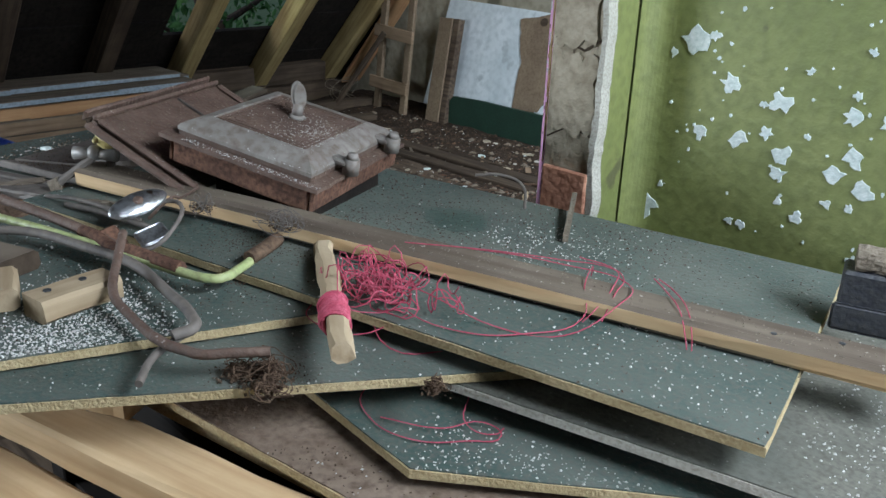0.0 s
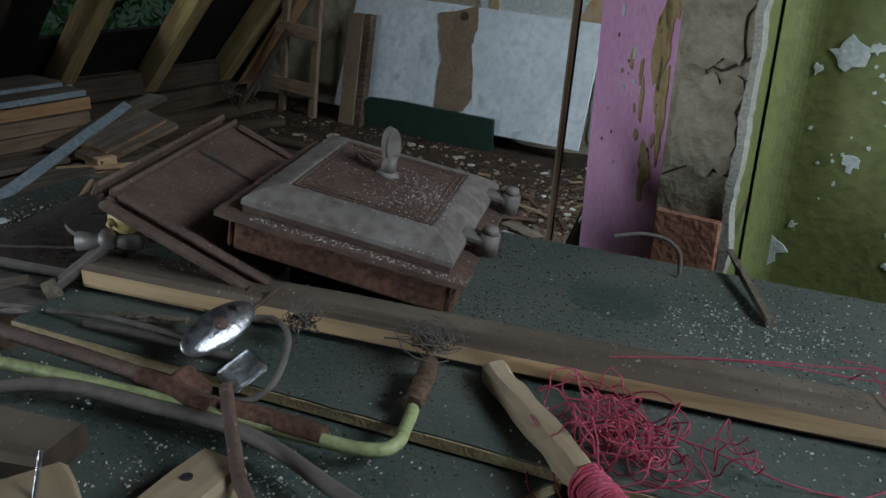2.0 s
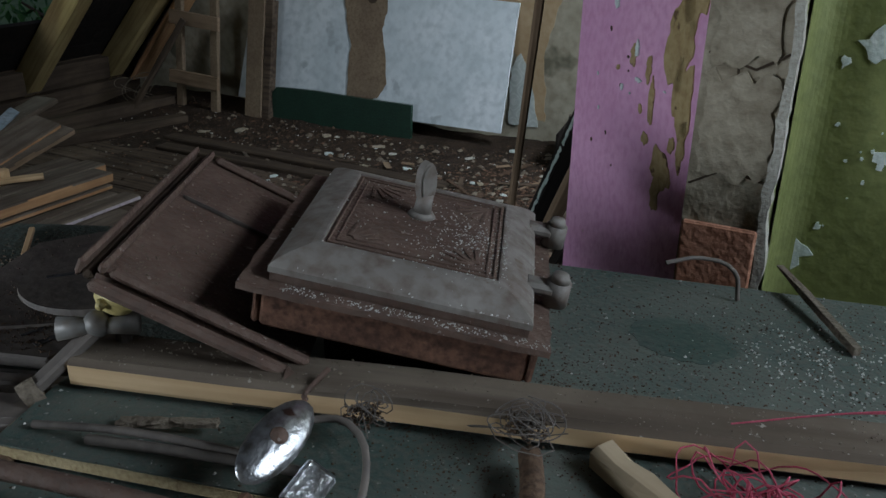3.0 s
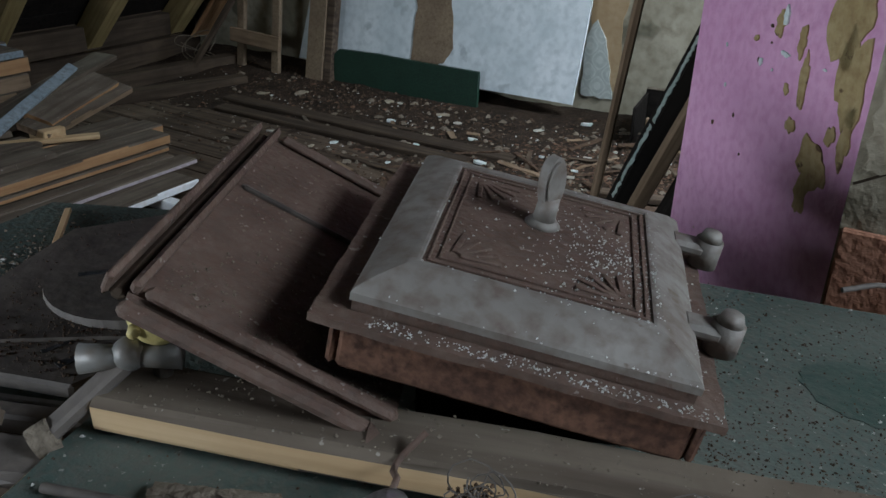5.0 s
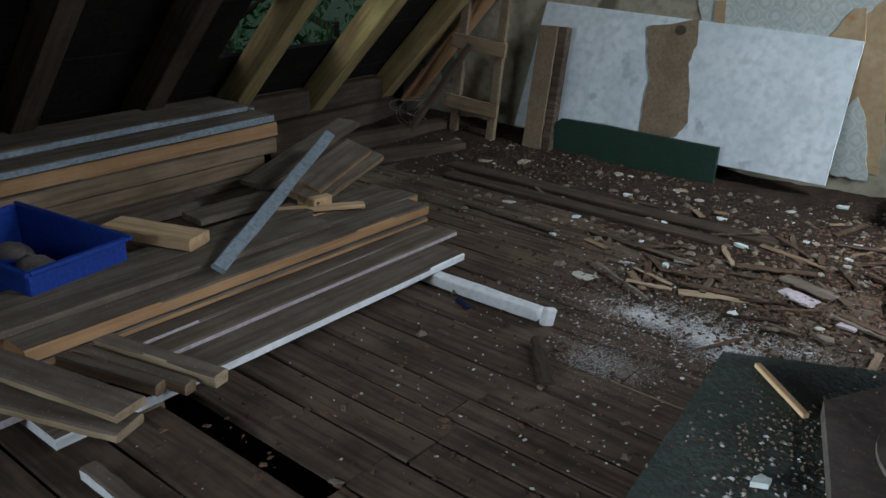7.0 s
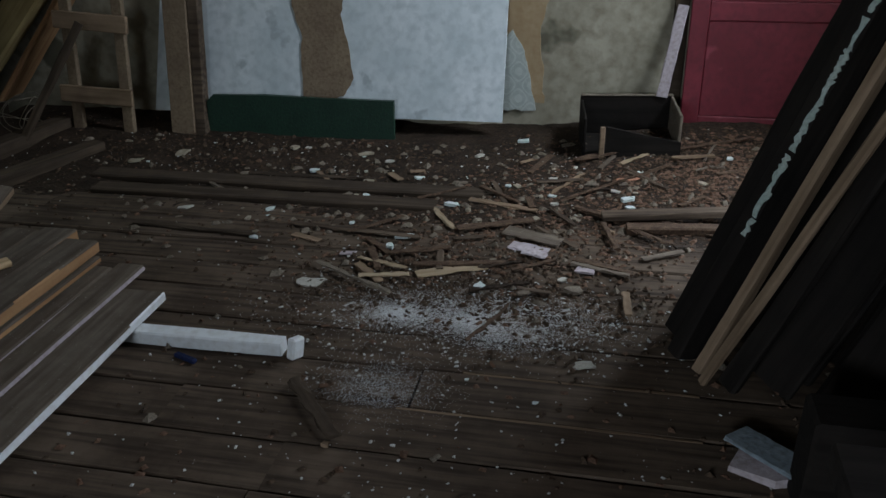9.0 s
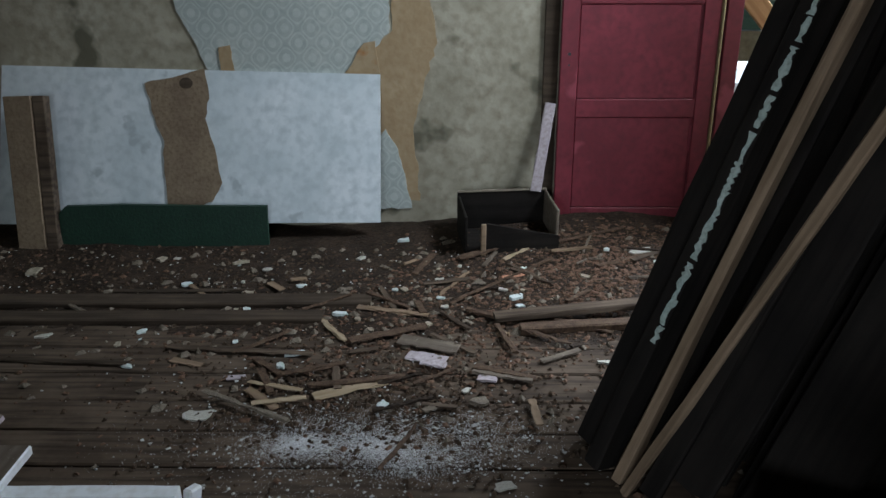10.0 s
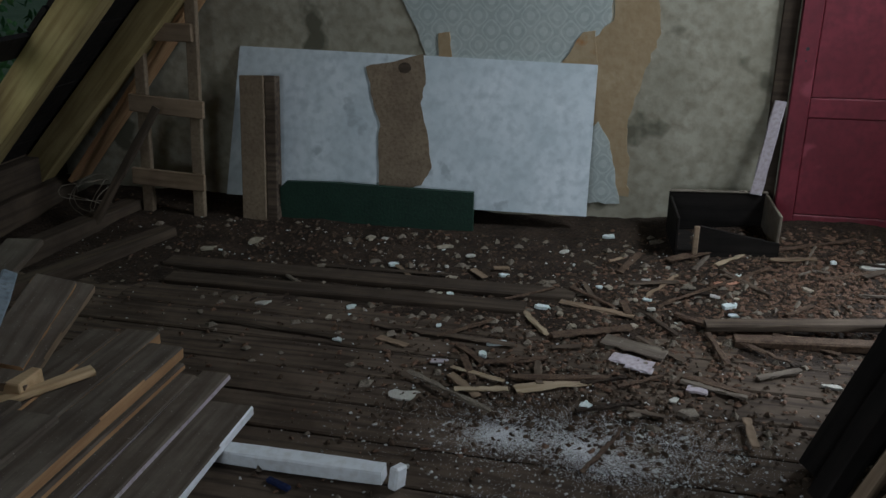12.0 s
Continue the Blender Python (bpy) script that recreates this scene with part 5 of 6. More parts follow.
tube("thin_wire", [on(-1.02, .93, .006), on(-.93, .955, .012), on(-.80, 1.0, .008)], .005, M_soot, "thin dark wire on the panel", "wire", "wires on the heap")
board("wood_sliver", on(-1.01, .965, .004), on(-.93, 1.0, .012), .010, .006, M_rag, "grey splinter of wood", "splinter", seed=420)
lv = base("chrome_lever", axes((-0.832, 0.941, 1.036), (-0.002, 0.099, .020), (-.06, .03, .045)), "worn chrome lever fitting with a rusted foot", "lever")
bm = bmesh.new()
ball(bm, (.03, 0, .006), .034, 1.45, .66, .34, 24)
bmesh.ops.bisect_plane(bm, geom=bm.verts[:] + bm.edges[:] + bm.faces[:], plane_co=(0, 0, .008), plane_no=(0, 0, -1), clear_outer=True)
bmesh.ops.solidify(bm, geom=bm.faces[:], thickness=.0015)
part("cover", bm, M_chrome, lv, "shiny domed chrome cover", True)
bm = bmesh.new()
cyl(bm, (.030, 0, -.012), (.030, 0, .018), .009, .008, 12)
part("hub", bm, M_rust, lv, smooth=True)
part("foot", rail((-.050, -.045, -.022), (-.012, -.005, -.006)), M_rusthot, lv, "rust-red foot")
part("clip", rail((.002, -.062, -.020), (.052, -.030, -.014)), M_chrome, lv)
part("clip", rail((.030, -.052, -.030), (.046, -.040, -.0205)), M_chrome, lv)
tube("lever_wire", [on(-.835, 1.005, .05), on(-.79, 1.02, .055), on(-.75, .985, .035), on(-.752, .95, .012), on(-.772, .93, .008)], .0035, M_soot, "thin dark wire looped behind the lever", "wire", "wires on the heap")
tube("rust_handle", [on(-.86, .893, .016), on(-.83, .897, .018), on(-.79, .899, .016), on(-.765, .903, .014)], .011, M_rusthot, "short rust-red iron handle on the boards", "handle")
tube("thin_wire", [on(-.86, 1.09, .05), on(-.868, 1.062, .035), on(-.85, 1.035, .045), on(-.865, 1.0, .012)], .0028, M_rust, "thin twisted binding wire", "wire", "wires on the heap")
r = random.Random(21)
for q, (cx, cy) in enumerate(((-.665, 1.115), (-.66, 1.135), (-.80, 1.06))):
    tube("wire_knot", [on(cx + r.gauss(0, .016), cy + r.gauss(0, .010), .030 + abs(r.gauss(0, .014))) for _ in range(40)], .0006, M_soot, "knot of thin dark wire on the lath", "wire", "wire knots")
tube("wire_hook", [on(-.64, 1.53, .05), on(-.60, 1.56, .055), on(-.56, 1.575, .04), on(-.55, 1.57, .003)], .003, M_soot, "small dark wire hook behind the stove door", "wire")
bm = bmesh.new()
upright(bm, [(0, 0), (.13, -.001), (.205, .003), (.205, .005), (.13, .009), (0, .011)], -.0045, .0045)
thing("wood_sliver", bm, M_rag, "pointed grey wood splinter lying on the panel", "splinter", m=axes(on(-.402, 1.500, .003), (-.11, .168, .02), (-.168, -.11, 0)))

# tufts of matted fibre
for q, (x, y, s) in enumerate(((-.40, .925, .035), (-.37, .905, .03), (-.43, .90, .025), (-.255, 1.06, .018), (-.62, 1.015, .02))):
    r = random.Random(600 + q)
    tube("fibre_tuft", [on(x + r.gauss(0, s * .34), y + r.gauss(0, s * .34), -.032 + abs(r.gauss(0, s * .36))) for _ in range(90)], .0007, M_bark, "tuft of matted brown fibre", "tuft", "fibre tufts")

# wooden blocks
for q, (x, y, rz, L, wd, h) in enumerate(((-.771, .729, -20, .076, .070, .032), (-.692, .806, 99, .112, .056, .032), (-.875, .768, 20, .10, .07, .03), (-.80, .635, -20, .08, .06, .025))):
    wbk = base("wood_block", pose(x, y, zt(x) - .017, 0, 0, rz), "small sawn pine block lying in grit", "block", "pine blocks on the heap")
    bm = rough_board(L, wd, h, 700 + q, .002, 3)
    bmesh.ops.translate(bm, verts=bm.verts, vec=(-L / 2, 0, 0))
    for f in bm.faces:
        if abs(f.normal.z) < .6:
            f.material_index = 1
    part("body", bm, [M_dusty if q > 1 else M_oldpine, M_oldpine if q < 2 else M_dark], wbk)
    if q == 0:
        bm = bmesh.new()
        cyl(bm, (0, 0, h), (-.012, .012, h + .035), .002, .002, 8)
        part("screw", bm, M_chrome, wbk)
    if q == 1:
        for xx in (-.03, .02):
            bm = bmesh.new()
            cyl(bm, (xx, .005, h), (xx, .005, h + .002), .005, .005, 10)
            part("nail_hole", bm, M_black, wbk)

# pale stick wound with twine
m, l = between((-.318, .968, .985), (-.598, 1.150, .985))
stk = base("wound_stick", m, "pale split stick wound with pink twine", "stick")
bm = rough_board(l, .028, .027, 71, .003, 12)
part("stick", bm, M_oldpine, stk)
pts = []
for k in range(160):
    a = k * .78
    pts.append((.075 + .055 * (k / 160) + .010 * math.sin(k * .37), (.0168 + .002 * math.sin(k * .21)) * math.cos(a) * (1 + .1 * math.sin(k)), .0135 + .0165 * math.sin(a)))
tube("winding", pts, .0022, M_twine, "tight pink winding", parent=stk, res=3)
# loose twine
r = random.Random(44)
tw = base("twine_tangle", pose(0, 0, 0), "tangled mass of loose pink twine on the heap", "twine")
for q in range(16):
    cx, cy = (r.gauss(-.435, .025), r.gauss(1.13, .022)) if q < 12 else (r.gauss(-.38, .03), r.gauss(1.13, .02))
    p = []
    a0, R = r.uniform(0, 6), r.uniform(.02, .055)
    for k in range(18):
        a = a0 + k * .75
        p.append((cx + R * math.cos(a) * r.uniform(.5, 1.2), cy + .75 * R * math.sin(a) * r.uniform(.5, 1.2), zt(cx) + .006 + abs(r.gauss(.0, .022))))
    tube("strand", p, .0009, M_twine, "", parent=tw, res=3)
for q, way in enumerate(([(-.45, 1.14, .03), (-.36, 1.16, .02), (-.27, 1.186, .004), (-.20, 1.24, .003), (-.17, 1.31, .036), (-.20, 1.38, .036), (-.30, 1.36, .036), (-.42, 1.30, .034), (-.50, 1.22, .034)],
                         [(-.47, 1.15, .03), (-.38, 1.12, .008), (-.29, 1.14, .004), (-.235, 1.20, .004), (-.205, 1.285, .012), (-.235, 1.325, .036), (-.268, 1.39, .036), (-.29, 1.42, .005)],
                         [(-.50, 1.23, .036), (-.40, 1.31, .037), (-.31, 1.37, .037), (-.245, 1.405, .037), (-.215, 1.39, .037), (-.192, 1.335, .036), (-.185, 1.30, .01)],
                         [(-.30, 1.40, .037), (-.24, 1.405, .037), (-.21, 1.36, .037), (-.20, 1.30, .018), (-.205, 1.285, .006)],
                         [(-.19, 1.43, .034), (-.15, 1.40, .036), (-.11, 1.365, .036), (-.085, 1.34, .02), (-.076, 1.333, .004)],
                         [(-.185, 1.435, .034), (-.145, 1.41, .037), (-.10, 1.37, .036), (-.078, 1.345, .02), (-.070, 1.335, .004)],
                         [(-.43, 1.10, .0), (-.36, 1.08, -.03), (-.315, 1.15, -.04), (-.30, 1.20, -.06)],
                         [(-.31, 1.20, -.05), (-.36, 1.13, -.085), (-.385, 1.06, -.094), (-.33, 1.02, -.094), (-.26, 1.03, -.094), (-.215, 1.08, -.094), (-.195, 1.12, -.094), (-.225, 1.12, -.09), (-.25, 1.07, -.09), (-.32, 1.03, -.093)],
                         [(-.30, 1.19, -.05), (-.27, 1.14, -.08), (-.235, 1.10, -.09), (-.20, 1.115, -.092), (-.20, 1.13, -.09)],
                         [(-.52, 1.12, .0), (-.50, 1.06, -.012), (-.47, 1.03, -.015), (-.44, 1.05, -.02), (-.45, 1.10, .0)],
                         [(-.50, 1.10, .02), (-.44, 1.04, -.018), (-.40, 1.06, -.02), (-.37, 1.12, .002)])):
    tube("strand", [on(x, y, z) for x, y, z in way], .0009, M_twine, "", parent=tw, res=5)

# grit and crumbs on the heap
def strew(polys, n, off, clusters=(), seed=0):
    g = random.Random(seed)
    out = []
    xs, ys = [p[0] for p in polys], [p[1] for p in polys]
    tries = 0
    while len(out) < n and tries < n * 40:
        tries += 1
        if clusters and g.random() < .75:
            cx, cy, s = g.choice(clusters)
            x, y = g.gauss(cx, s), g.gauss(cy, s)
        else:
            x, y = g.uniform(min(xs), max(xs)), g.uniform(min(ys), max(ys))
        if inside(x, y, polys):
            out.append((x, y, zt(x) + off + .0002))
    return out


def minus(spots, *polys):
    return [s for s in spots if not any(inside(s[0], s[1], p) for p in polys)]


chips("grit", strew(P1, 1000, 0, [(-.35, 1.52, .06), (-.05, 1.3, .1), (-.25, 1.25, .12), (-.45, 1.45, .05)], 1) + minus(strew(P3, 3000, -.018, [(-.62, .70, .05), (-.66, .82, .06), (-.58, .78, .06)], 2), P1)
      + minus(strew(P2, 500, -.037, [], 3), P1, P3) + minus(strew(P4, 500, -.054, [(.15, 1.4, .06), (.2, 1.5, .1)], 4), P1) + minus(strew(P5, 700, -.098, [(-.05, 1.1, .06), (-.2, 1.05, .06), (.08, 1.22, .05)], 5), P1, P2, P4)
      + minus(strew(P6, 300, -.128, [], 6), P5, P2, P1, P4), M_chips, "pale grit and plaster crumbs strewn over the boards", (.001, .0032), .6, seed=3)
chips("crumbs", strew(P1, 1500, 0, [(-.65, 1.28, .08), (-.75, 1.16, .08), (-.8, 1.5, .08), (-.4, 1.5, .1)], 11) + minus(strew(P3, 500, -.018, [], 12), P1) + minus(strew(P6, 600, -.128, [(-.35, .95, .06), (-.1, 1.08, .06)], 16), P5, P2, P1, P4)
      + strew(P8, 1500, -.030, [(-1.45, 1.0, .08), (-1.42, 1.15, .06), (-1.38, .85, .08)], 18), M_darkchips, "dark crumbs and dirt lying on the boards", (.0008, .003), .6, seed=4)
chips("dirt_crumbs", strew(P1, 5200, 0, [(-.60, 1.36, .10), (-.52, 1.52, .10), (-.68, 1.22, .06), (-.30, 1.62, .10), (-.72, 1.10, .05), (-.45, 1.36, .10)], 41) + minus(strew(P3, 1800, -.018, [(-.80, .96, .07), (-.66, 1.0, .06), (-.9, .9, .06)], 42), P1)
      + minus(strew(P2, 600, -.037, [(-.40, .92, .03), (-.36, .90, .02)], 43), P1, P3), M_darkchips, "dark dirt and soot crumbs lying over the boards", (.0006, .0020), .55, seed=14)
g = random.Random(61)
chips("dirt_clump", [on(g.gauss(cx, sd_), g.gauss(cy, sd_), h + abs(g.gauss(0, .004))) for cx, cy, sd_, h, n in ((-.40, .915, .018, -.036, 420), (-.43, .895, .012, -.036, 200), (-.255, 1.06, .008, -.036, 120), (-.662, 1.122, .010, .033, 160), (-.80, 1.06, .010, .033, 160), (-.71, 1.175, .012, .001, 260), (-.66, 1.215, .010, .001, 200)) for _ in range(n)],
      M_darkchips, "clumps of brown dirt and lint on the boards", (.0010, .0036), .8, seed=19)
PLATE = [(-1.376, .968), (-1.167, 1.144), (-1.19, 1.30), (-1.286, 1.437), (-1.40, 1.33), (-1.458, 1.219), (-1.41, 1.08)]
chips("crumbs", strew(PLATE, 900, -.0099, [(-1.33, 1.06, .05), (-1.22, 1.14, .04), (-1.25, 1.09, .03)], 51) + strew([(-1.39, .95), (-1.20, 1.03), (-1.24, 1.11), (-1.36, 1.0)], 400, -.0139, [], 52), M_bark, "brown crumbs and grit on the stove plates", (.0008, .0028), .5, seed=17)
chips("pebbles", strew(P8, 420, -.030, [(-1.45, 1.06, .035), (-1.48, 1.13, .03), (-1.43, .98, .04), (-1.45, 1.2, .05)], 19), M_rag, "pebbles and plaster bits on the dark panel", (.0010, .0045), .5, seed=5)
chips("plaster_bits", strew(P8, 90, -.030, [(-1.46, 1.05, .03), (-1.44, 1.12, .03)], 20), M_chips, "white plaster bits on the dark panel", (.002, .006), .4, seed=15)
g = random.Random(31)
spots = []
for k in range(1500):
    u, v = (g.gauss(.20, .035), g.gauss(.11, .05)) if k < 800 else ((g.uniform(.02, DW + .02), g.gauss(-.008, .005)) if k < 1150 else (g.uniform(0, DW), g.uniform(0, DH)))
    if -.024 < u < DW + .02 and -.015 < v < DH + .01:
        inner = .041 < u < DW - .041 and .041 < v < DH - .041
        d = min(u, DW - u, v, DH - v)
        h = .0216 if inner else ((.0050 + .019 * min(1, d / .038) ** .8) if d > 0 else -.0118)
        p = SD @ Vector((u, v, h))
        spots.append(tuple(p))
chips("grit", spots, M_chips, "pale grit spilled over the stove door", (.0006, .0021), .6, seed=6)

board("rotten_wood", (-1.30, .80, .965), (-1.10, .88, .955), .055, .035, M_bark, "rotten crumbling piece of brown wood in the gap", "wood piece", seed=431, wear=.014)
board("wood_sliver", (-1.265, .848, .99), (-1.19, .955, 1.0), .022, .006, M_dusty, "pale thin splinter across the gap", "splinter", seed=432, wear=.004)
spots = []
for k in range(700):
    u, v = g.uniform(.015, SW - .01), (g.uniform(.015, SH - .015) if k < 450 else abs(g.gauss(.02, .03)) + .012)
    spots.append(tuple(SF @ Vector((u, v, -.0038))))
for k in range(800):
    u, v = g.uniform(.02, 1.3), g.uniform(-.03, .03)
    spots.append(tuple(lath.matrix_world @ Vector((u, v, .0312))))
chips("grit", spots, M_rag, "brown grit lying on the lath and the iron frame", (.0008, .0028), .6, seed=16)
# rag with a red tip on the left of the heap
bm = bmesh.new()
ball(bm, (0, 0, 0), .013, 1.0, 2.1, .6, 10)
thing("paper_wad", bm, mat("paper_red", (0.6, 0.55, 0.48), (0.7, 0.64, 0.56), (0.55, 0.16, 0.10), 20, 40), "crumpled whitish wad with a red tip", "wad", m=pose(-1.40, .79, zt(-1.4) - .018, 0, 20, 20), smooth=True)
tube("cord_piece", [on(-1.38, .75, -.022), on(-1.40, .71, -.022), on(-1.36, .68, -.022), on(-1.25, .69, -.022)], .007, M_rag, "pale dirty cord curling over the panel", "cord")
slab("yellow_stick", (0, -.004, 0), (0.107, .004, .006), M_fresh, "short yellow stick at the panel's edge", "stick", "", .001, pose(-1.545, 1.271, zt(-1.5) - .028, 0, 0, -43))
bm = bmesh.new()
prism(bm, [(0, 0), (.016, .002), (.019, .012), (.009, .014), (.003, .010)], 0, .006)
thing("plaster_piece", bm, M_flake, "white plaster flake on the green panel", "plaster", m=pose(-1.47, 1.05, zt(-1.47) - .028, 0, 0, 20))

# ---- floor planks ----
YS = [-1.5, -1.28, -1.06, -.84, -.62, -.40, -.18, .04, .26, .48, .70, .92, 1.14, 1.36, 1.575, 1.675, 1.86, 2.0, 2.117, 2.255, 2.458, 2.659, 2.872, 3.07, 3.27, 3.47, 3.67, 3.87, 4.07, 4.26, 4.46, 4.66, 4.86, 5.04, 5.215]
r = random.Random(15)
for a, b in zip(YS, YS[1:]):
    joints = [-6.1, r.uniform(-4.9, -4.0), r.uniform(-3.2, -2.0), r.uniform(-.6, .4), 2.1]
    if 1.3 < a < 2.3:
        joints[2] = -2.63 + r.uniform(-.08, .08)
    for x0, x1 in zip(joints, joints[1:]):
        if a == 1.575 and x0 < -3 < x1:
            x1_ = -3.55
        else:
            x1_ = x1
        bm = rough_board(x1_ - x0 - .004, b - a - r.uniform(.004, .011), .034, r.randint(0, 9999), .0022, 5)
        o = part("plank", bm, M_floor, sub)
        o.location = (x0, (a + b) / 2, -.034 + r.uniform(-.003, .003))
        o.rotation_euler = (r.uniform(-.006, .006), 0, 0)
        if a == 1.575 and x0 < -3 < x1:
            bm = rough_board(x1 + 2.62 - .004, b - a - .008, .034, 99, .002, 5) if x1 > -2.60 else None
            if bm:
                o = part("plank", bm, M_floor, sub)
                o.location = (-2.62, (a + b) / 2, -.034)
# freshly split edges along two planks
for k, (xa, ya, xb, yb) in enumerate(((-2.235, 2.868, -1.52, 2.872), (-2.40, 2.655, -1.53, 2.659))):
    bm = rough_board(xb - xa, .010, .006, 60 + k, .0025, 14)
    o = part("split_edge", bm, M_wood, sub, "pale split edge of a floorboard")
    o.location = (xa, ya, -.002)
# next space beyond the doorway
slab("floor_beyond", (-5.9, 5.36, -.03), (2.1, 8.4, .0), M_floor, "dusty floor of the next attic space", "floor")

# ---- rubble on the floor ----
def ground(x, y):
    """Height of the loose dirt: deeper towards the gable wall and the door."""
    k = max(0.0, (y - 3.55) / 1.6)
    d = math.exp(-((x + 1.25) / .75) ** 2) * max(0, (y - 4.15) / 1.0) ** 1.3 * .09
    n = noise.noise((x * 2.3, y * 2.3, 0)) * .5 + noise.noise((x * 7, y * 7, 3)) * .3
    return -.012 + .07 * k ** 1.4 + d + (n * .030 + .002) * min(1, .35 + k)


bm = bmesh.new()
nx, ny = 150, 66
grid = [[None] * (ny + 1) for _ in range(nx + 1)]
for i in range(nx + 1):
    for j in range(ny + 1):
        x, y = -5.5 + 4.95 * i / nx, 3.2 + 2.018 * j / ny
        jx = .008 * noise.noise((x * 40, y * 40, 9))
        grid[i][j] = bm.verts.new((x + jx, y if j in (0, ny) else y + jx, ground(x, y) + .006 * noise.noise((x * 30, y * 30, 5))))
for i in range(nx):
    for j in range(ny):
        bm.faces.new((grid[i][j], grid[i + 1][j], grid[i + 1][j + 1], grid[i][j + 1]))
thing("loose_dirt", bm, M_dirt, "loose brown dirt and slag heaped against the gable wall, darkened for shade", "dirt", kind="stuff", smooth=True)

g = random.Random(51)
def field(n, cl, xr=(-5.2, -.7), yr=(1.3, 5.1), p=.8):
    out = []
    while len(out) < n:
        if g.random() < p:
            cx, cy, sx, sy = g.choice(cl)
            x, y = g.gauss(cx, sx), g.gauss(cy, sy)
        else:
            x, y = g.uniform(*xr), g.uniform(*yr)
        if not (xr[0] < x < xr[1] and yr[0] < y < yr[1]):
            continue
        if y > 4.9 and -4.5 < x < -2.4 or (x < -3.3 and y < 3.35):
            continue
        out.append((x, y, max(.003, ground(x, y) + .002 if y > 3.2 else .003)))
    return out


CL = [(-2.3, 4.1, .7, .35), (-1.5, 4.6, .45, .3), (-2.6, 4.7, .9, .22), (-3.8, 4.65, .6, .22), (-2.2, 3.6, .5, .3), (-1.2, 4.8, .3, .2), (-2.4, 3.4, .35, .18)]
chips("rubble", field(6500, CL), M_darkchips, "brown crumbs, bark and slag strewn over the floor", (.004, .021), .45, seed=8)
chips("wood_chips", field(4200, [(-1.2, 4.75, .3, .2), (-1.25, 4.5, .3, .2), (-1.7, 4.4, .4, .2), (-2.2, 3.9, .5, .25)]), M_redbark, "reddish brown wood chips and bark on the floor", (.005, .028), .25, seed=9)
chips("dust_specks", field(1700, [(-2.25, 3.25, .22, .12), (-2.5, 3.15, .25, .1), (-1.95, 3.2, .2, .1), (-2.3, 2.6, .5, .3), (-2.4, 3.5, .4, .25), (-3.0, 4.6, 1.0, .3)], p=.85), M_chips, "white plaster specks scattered over the floor", (.003, .011), .35, seed=10)
chips("white_dust", field(52000, [(-2.25, 3.20, .09, .05), (-2.26, 3.17, .06, .035), (-2.53, 3.20, .09, .06), (-2.53, 3.19, .05, .03), (-2.15, 3.10, .10, .05), (-2.36, 3.28, .18, .08), (-2.48, 2.74, .10, .08), (-2.4, 3.2, .32, .14), (-2.0, 3.25, .14, .08)], p=.97), M_lime, "white powdery plaster dust spilled on the boards", (.0007, .0022), .3, seed=13)
board("grey_offcut", (-1.44, 2.67, .03), (-1.28, 2.50, .05), .09, .012, M_bluegrey, "grey flat offcut lying under the leaning planks", "offcut", seed=433)
sk = base("wall_socket", pose(-1.215, 2.64, .03, 0, 0, 75), "dirty white plastic twin socket under the planks", "socket")
for k in (-1, 1):
    part("plate", rail((-.03 + .034 * k, -.026, 0), (.03 + .034 * k - .001, .026, .018)), M_flake, sk)
    bm = bmesh.new()
    cyl(bm, (.034 * k, 0, .0182), (.034 * k, 0, .021), .011, .011, 14)
    part("hole", bm, M_black, sk)
chips("grit_floor", field(500, [(-2.4, 4.2, .9, .4)]), M_rag, "grey grit over the floor", (.012, .04), .4, seed=12)

def shard(name, x, y, L, wd, h, rz, material, label, cat, group, tiltx=0, tilty=0, seed=0):
    q = random.Random(seed)
    bm = bmesh.new()
    L, wd, h = L * .8, wd * .8, h * .45
    pts = []
    n = 9
    for k in range(n):
        a = 2 * math.pi * k / n
        c, s = math.cos(a), math.sin(a)
        f = 1 / max(abs(c), abs(s)) * q.uniform(.55, 1.02)
        pts.append((L / 2 * c * f, wd / 2 * s * f))
    prism(bm, pts, 0, lambda u, v: h * (1 + .25 * math.sin(40 * u + seed)))
    z = max(0.001, ground(x, y) if y > 3.2 else .001)
    thing(name, bm, material, label, cat, group, "", pose(x, y, z + .003, q.uniform(-8, 8), q.uniform(-8, 8), rz))


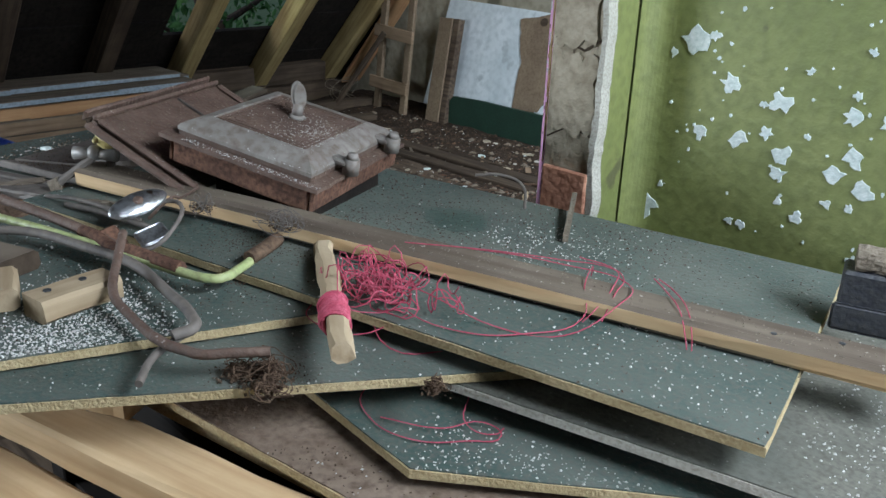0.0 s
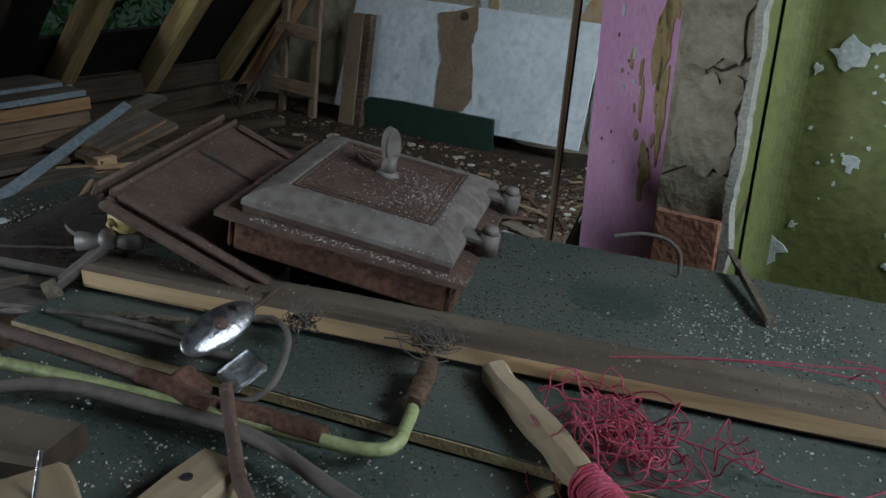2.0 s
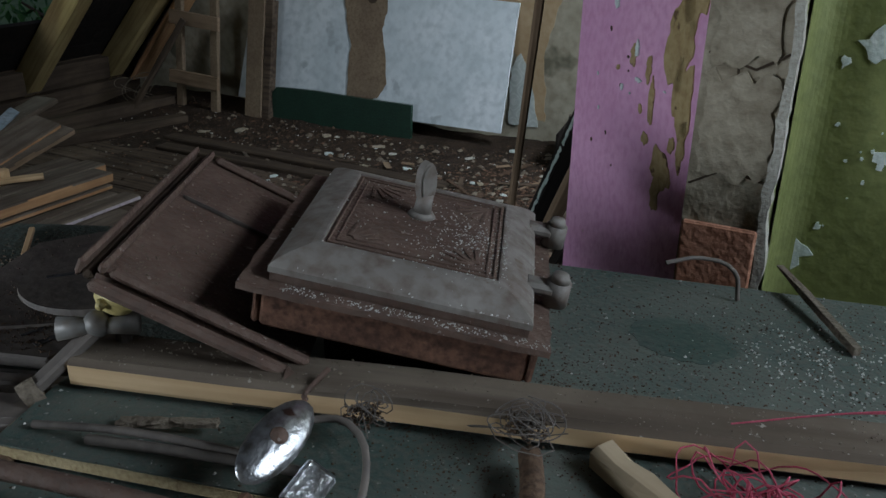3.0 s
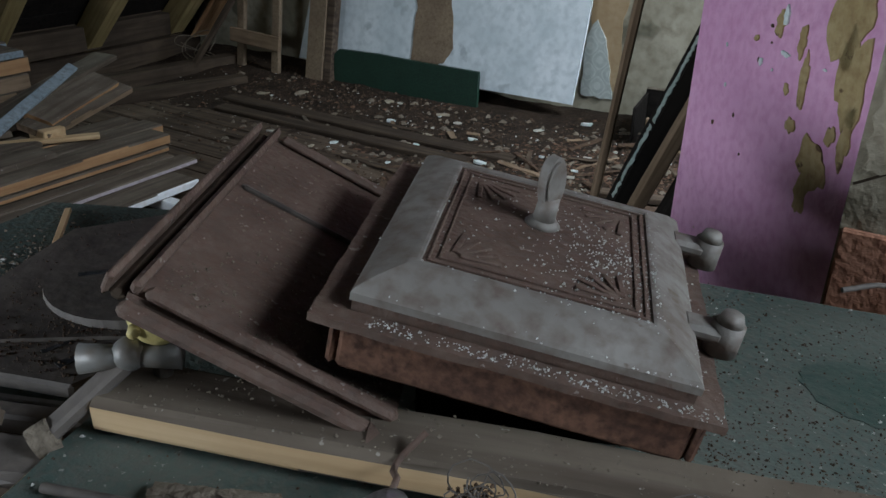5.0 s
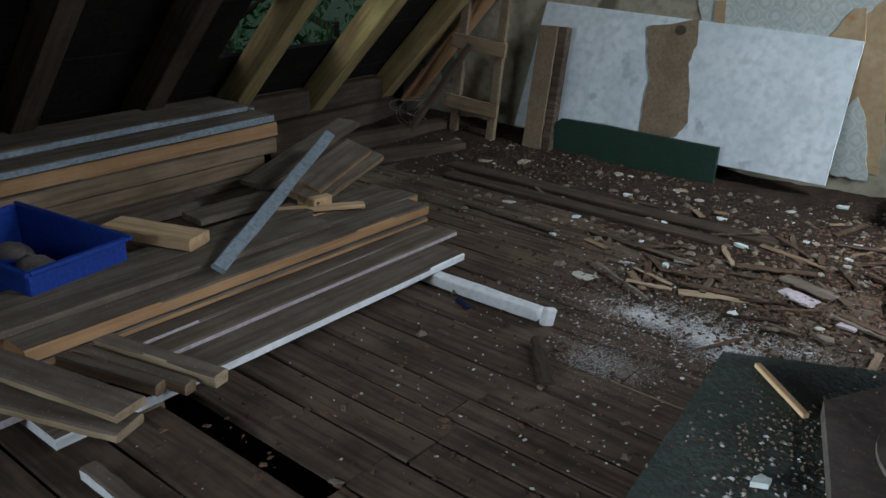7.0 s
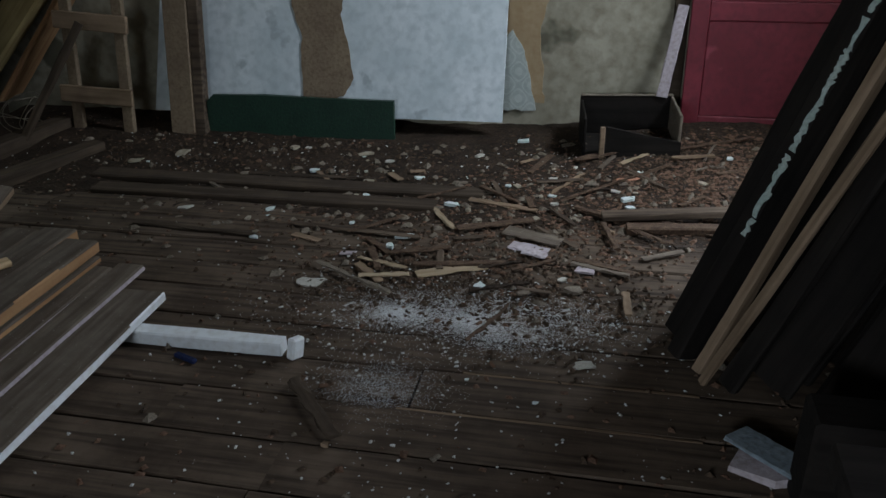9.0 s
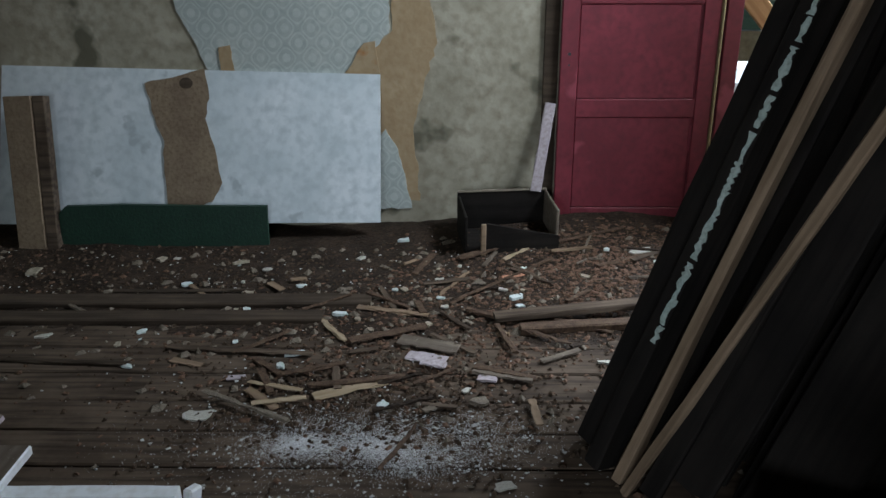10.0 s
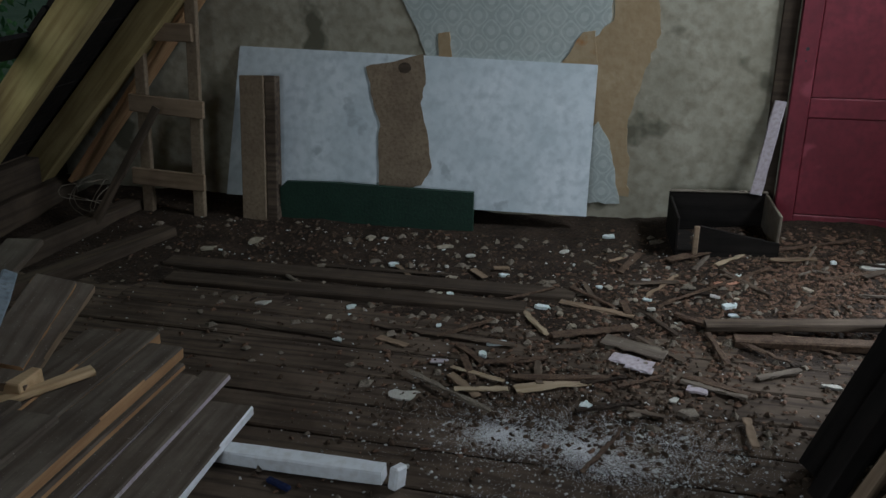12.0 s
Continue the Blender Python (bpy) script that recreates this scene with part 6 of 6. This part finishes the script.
for k, (x, y, L, wd, h, rz, mt) in enumerate((
        (-2.93, 3.35, .15, .10, .012, 5, M_pale), (-2.66, 3.81, .13, .05, .02, 20, M_flake), (-2.53, 4.155, .09, .05, .03, 10, M_flake), (-2.86, 3.62, .12, .07, .012, -5, M_lilac), (-1.87, 2.97, .10, .05, .014, 20, M_pale),
        (-2.28, 3.42, .05, .06, .03, 40, M_flake), (-2.70, 3.70, .04, .06, .03, 0, M_flake), (-1.90, 3.62, .14, .07, .02, -20, M_lilac), (-1.93, 3.45, .10, .08, .03, 30, M_rag), (-1.82, 3.98, .08, .05, .04, -20, M_wood),
        (-1.43, 3.75, .09, .04, .02, 0, M_pale), (-3.75, 3.95, .09, .05, .015, 15, M_pale), (-3.35, 4.0, .06, .05, .012, 15, M_flake), (-3.3, 4.45, .07, .05, .02, 60, M_flake), (-2.75, 4.45, .07, .04, .02, 12, M_flake),
        (-2.95, 4.62, .07, .04, .02, 12, M_pale), (-3.1, 4.7, .10, .07, .025, 35, M_plaster), (-2.5, 4.75, .08, .05, .02, 35, M_pale), (-3.5, 4.72, .09, .06, .02, 80, M_plaster), (-4.1, 4.6, .12, .09, .02, 80, M_plaster),
        (-4.3, 4.45, .12, .08, .02, 10, M_plaster), (-2.3, 4.95, .08, .05, .03, 10, M_flake), (-1.75, 4.32, .09, .06, .04, 10, M_flake), (-2.22, 2.83, .018, .018, .01, 0, M_flake), (-2.0, 2.75, .03, .02, .006, 0, M_flake),
        (-2.55, 2.45, .03, .03, .02, 0, M_wood), (-3.3, 3.7, .04, .06, .015, 70, M_flake), (-2.95, 4.2, .05, .04, .02, 0, M_flake), (-2.1, 4.5, .06, .05, .03, 0, M_pale), (-1.1, 4.75, .20, .08, .015, 12, M_pale))):
    shard("plaster_chunk" if mt in (M_flake, M_plaster) else "debris_shard", x, y, L, wd, h, rz, mt, "pale broken plaster chunk on the dirty floor" if mt in (M_flake, M_plaster, M_pale) else "broken piece of grey board on the floor", "plaster chunk" if mt in (M_flake, M_plaster) else "shard", "rubble on the floor", seed=800 + k)
SPL = [((-2.548, 3.473), (-2.298, 3.593), .085, M_oldpine), ((-2.249, 3.923), (-1.997, 3.833), .13, M_dusty), ((-2.472, 3.895), (-2.129, 4.049), .07, M_bark), ((-2.649, 4.165), (-2.477, 3.922), .035, M_oldpine), ((-1.789, 4.687), (-1.543, 4.899), .035, M_oldpine),
       ((-2.013, 4.697), (-1.789, 4.803), .07, M_wood), ((-2.198, 3.80), (-2.07, 3.76), .11, M_lilac), ((-2.16, 3.74), (-2.05, 3.70), .06, M_lilac), ((-2.75, 3.41), (-2.55, 3.46), .03, M_oldpine), ((-2.78, 3.52), (-2.66, 3.40), .05, M_wood), ((-2.80, 3.58), (-2.60, 3.52), .025, M_oldpine),
       ((-1.55, 4.68), (-2.05, 4.25), .022, M_wood), ((-1.80, 4.50), (-1.67, 4.54), .04, M_brick), ((-2.55, 3.55), (-2.20, 3.62), .04, M_wood), ((-2.90, 3.80), (-2.72, 3.98), .03, M_wood),
       ((-2.45, 4.22), (-2.15, 4.15), .05, M_wood), ((-3.2, 3.85), (-2.6, 3.80), .05, M_floor), ((-2.95, 3.50), (-2.60, 3.30), .03, M_rag), ((-1.75, 4.12), (-1.35, 4.10), .05, M_wood), ((-1.95, 3.70), (-1.70, 3.60), .05, M_wood),
       ((-1.5, 4.85), (-1.15, 4.95), .04, M_wood), ((-1.35, 4.6), (-1.05, 4.72), .03, M_bark), ((-2.25, 3.05), (-2.15, 3.30), .015, M_wood), ((-2.75, 2.72), (-2.52, 2.46), .06, M_dark), ((-2.1, 4.35), (-1.95, 4.6), .02, M_wood),
       ((-2.7, 3.62), (-2.45, 3.72), .04, M_wood), ((-1.55, 3.88), (-1.75, 4.02), .03, M_bark), ((-3.9, 3.75), (-3.3, 3.72), .04, M_dark), ((-3.6, 4.35), (-2.95, 4.38), .03, M_dark)]
for k, (a, b, w, mt) in enumerate(SPL):
    if mt is M_wood and k % 3:
        mt = M_bark
    za, zb = (max(.002, ground(*p) if p[1] > 3.2 else .002) + .004 + .006 * (k % 3) for p in (a, b))
    board("wood_splinter", (*a, za), (*b, zb), w * .6, .006 + .004 * (k % 2), mt, "broken wooden splinter lying among the rubble", "splinter", "splinters on the floor", seed=900 + k, wear=.008)
board("floor_lath", (-1.85, 4.10, .02), (-1.05, 4.22, .05), .07, .03, M_floor, "brown lath half buried in the rubble", "lath", seed=950)
board("floor_lath", (-1.75, 4.02, .0), (-0.95, 4.10, .01), .06, .035, M_bark, "brown lath half buried in the rubble", "lath", seed=951)
board("floor_lath", (-4.3, 4.10, .0), (-2.6, 4.13, .0), .10, .03, M_dark, "loose grey floorboard among the rubble", "floorboard", seed=952)
board("floor_lath", (-4.4, 4.27, .0), (-2.4, 4.29, .0), .11, .035, M_dark, "loose grey floorboard among the rubble", "floorboard", seed=953)

r = random.Random(71)
for k in range(48):
    cx, cy, sx, sy = r.choice(((-2.3, 3.6, .35, .2), (-1.9, 3.9, .4, .2), (-1.35, 4.65, .3, .2), (-2.6, 4.3, .7, .3)))
    x, y = r.gauss(cx, sx), r.gauss(cy, sy)
    if not (-4.2 < x < -.95 and 3.25 < y < 4.85):
        continue
    a, L = r.uniform(-.9, .9) + (math.pi / 2 if r.random() < .25 else 0), r.uniform(.06, .26)
    x1, y1 = x + L * math.cos(a), min(4.9, y + L * math.sin(a))
    z0, z1 = (max(.002, ground(*p)) + r.uniform(.003, .016) for p in ((x, y), (x1, y1)))
    board("wood_splinter", (x, y, z0), (x1, y1, z1), r.uniform(.008, .034), r.uniform(.004, .012), r.choice((M_bark, M_bark, M_floor, M_wood, M_dusty, M_dirt)), "thin broken splinter among the rubble", "splinter", "splinters on the floor", seed=1000 + k, wear=.004)
for k in range(60):
    x, y = r.gauss(-2.5, .8), r.gauss(4.25, .4)
    if -4.6 < x < -.95 and 3.2 < y < 4.85:
        s = r.uniform(.015, .05)
        shard("plaster_chunk", x, y, s * r.uniform(1, 1.8), s, s * .4, r.uniform(0, 180), r.choice((M_flake, M_pale, M_plaster, M_plaster, M_rag)), "small broken plaster lump in the dirt", "plaster chunk", "rubble on the floor", seed=1200 + k)
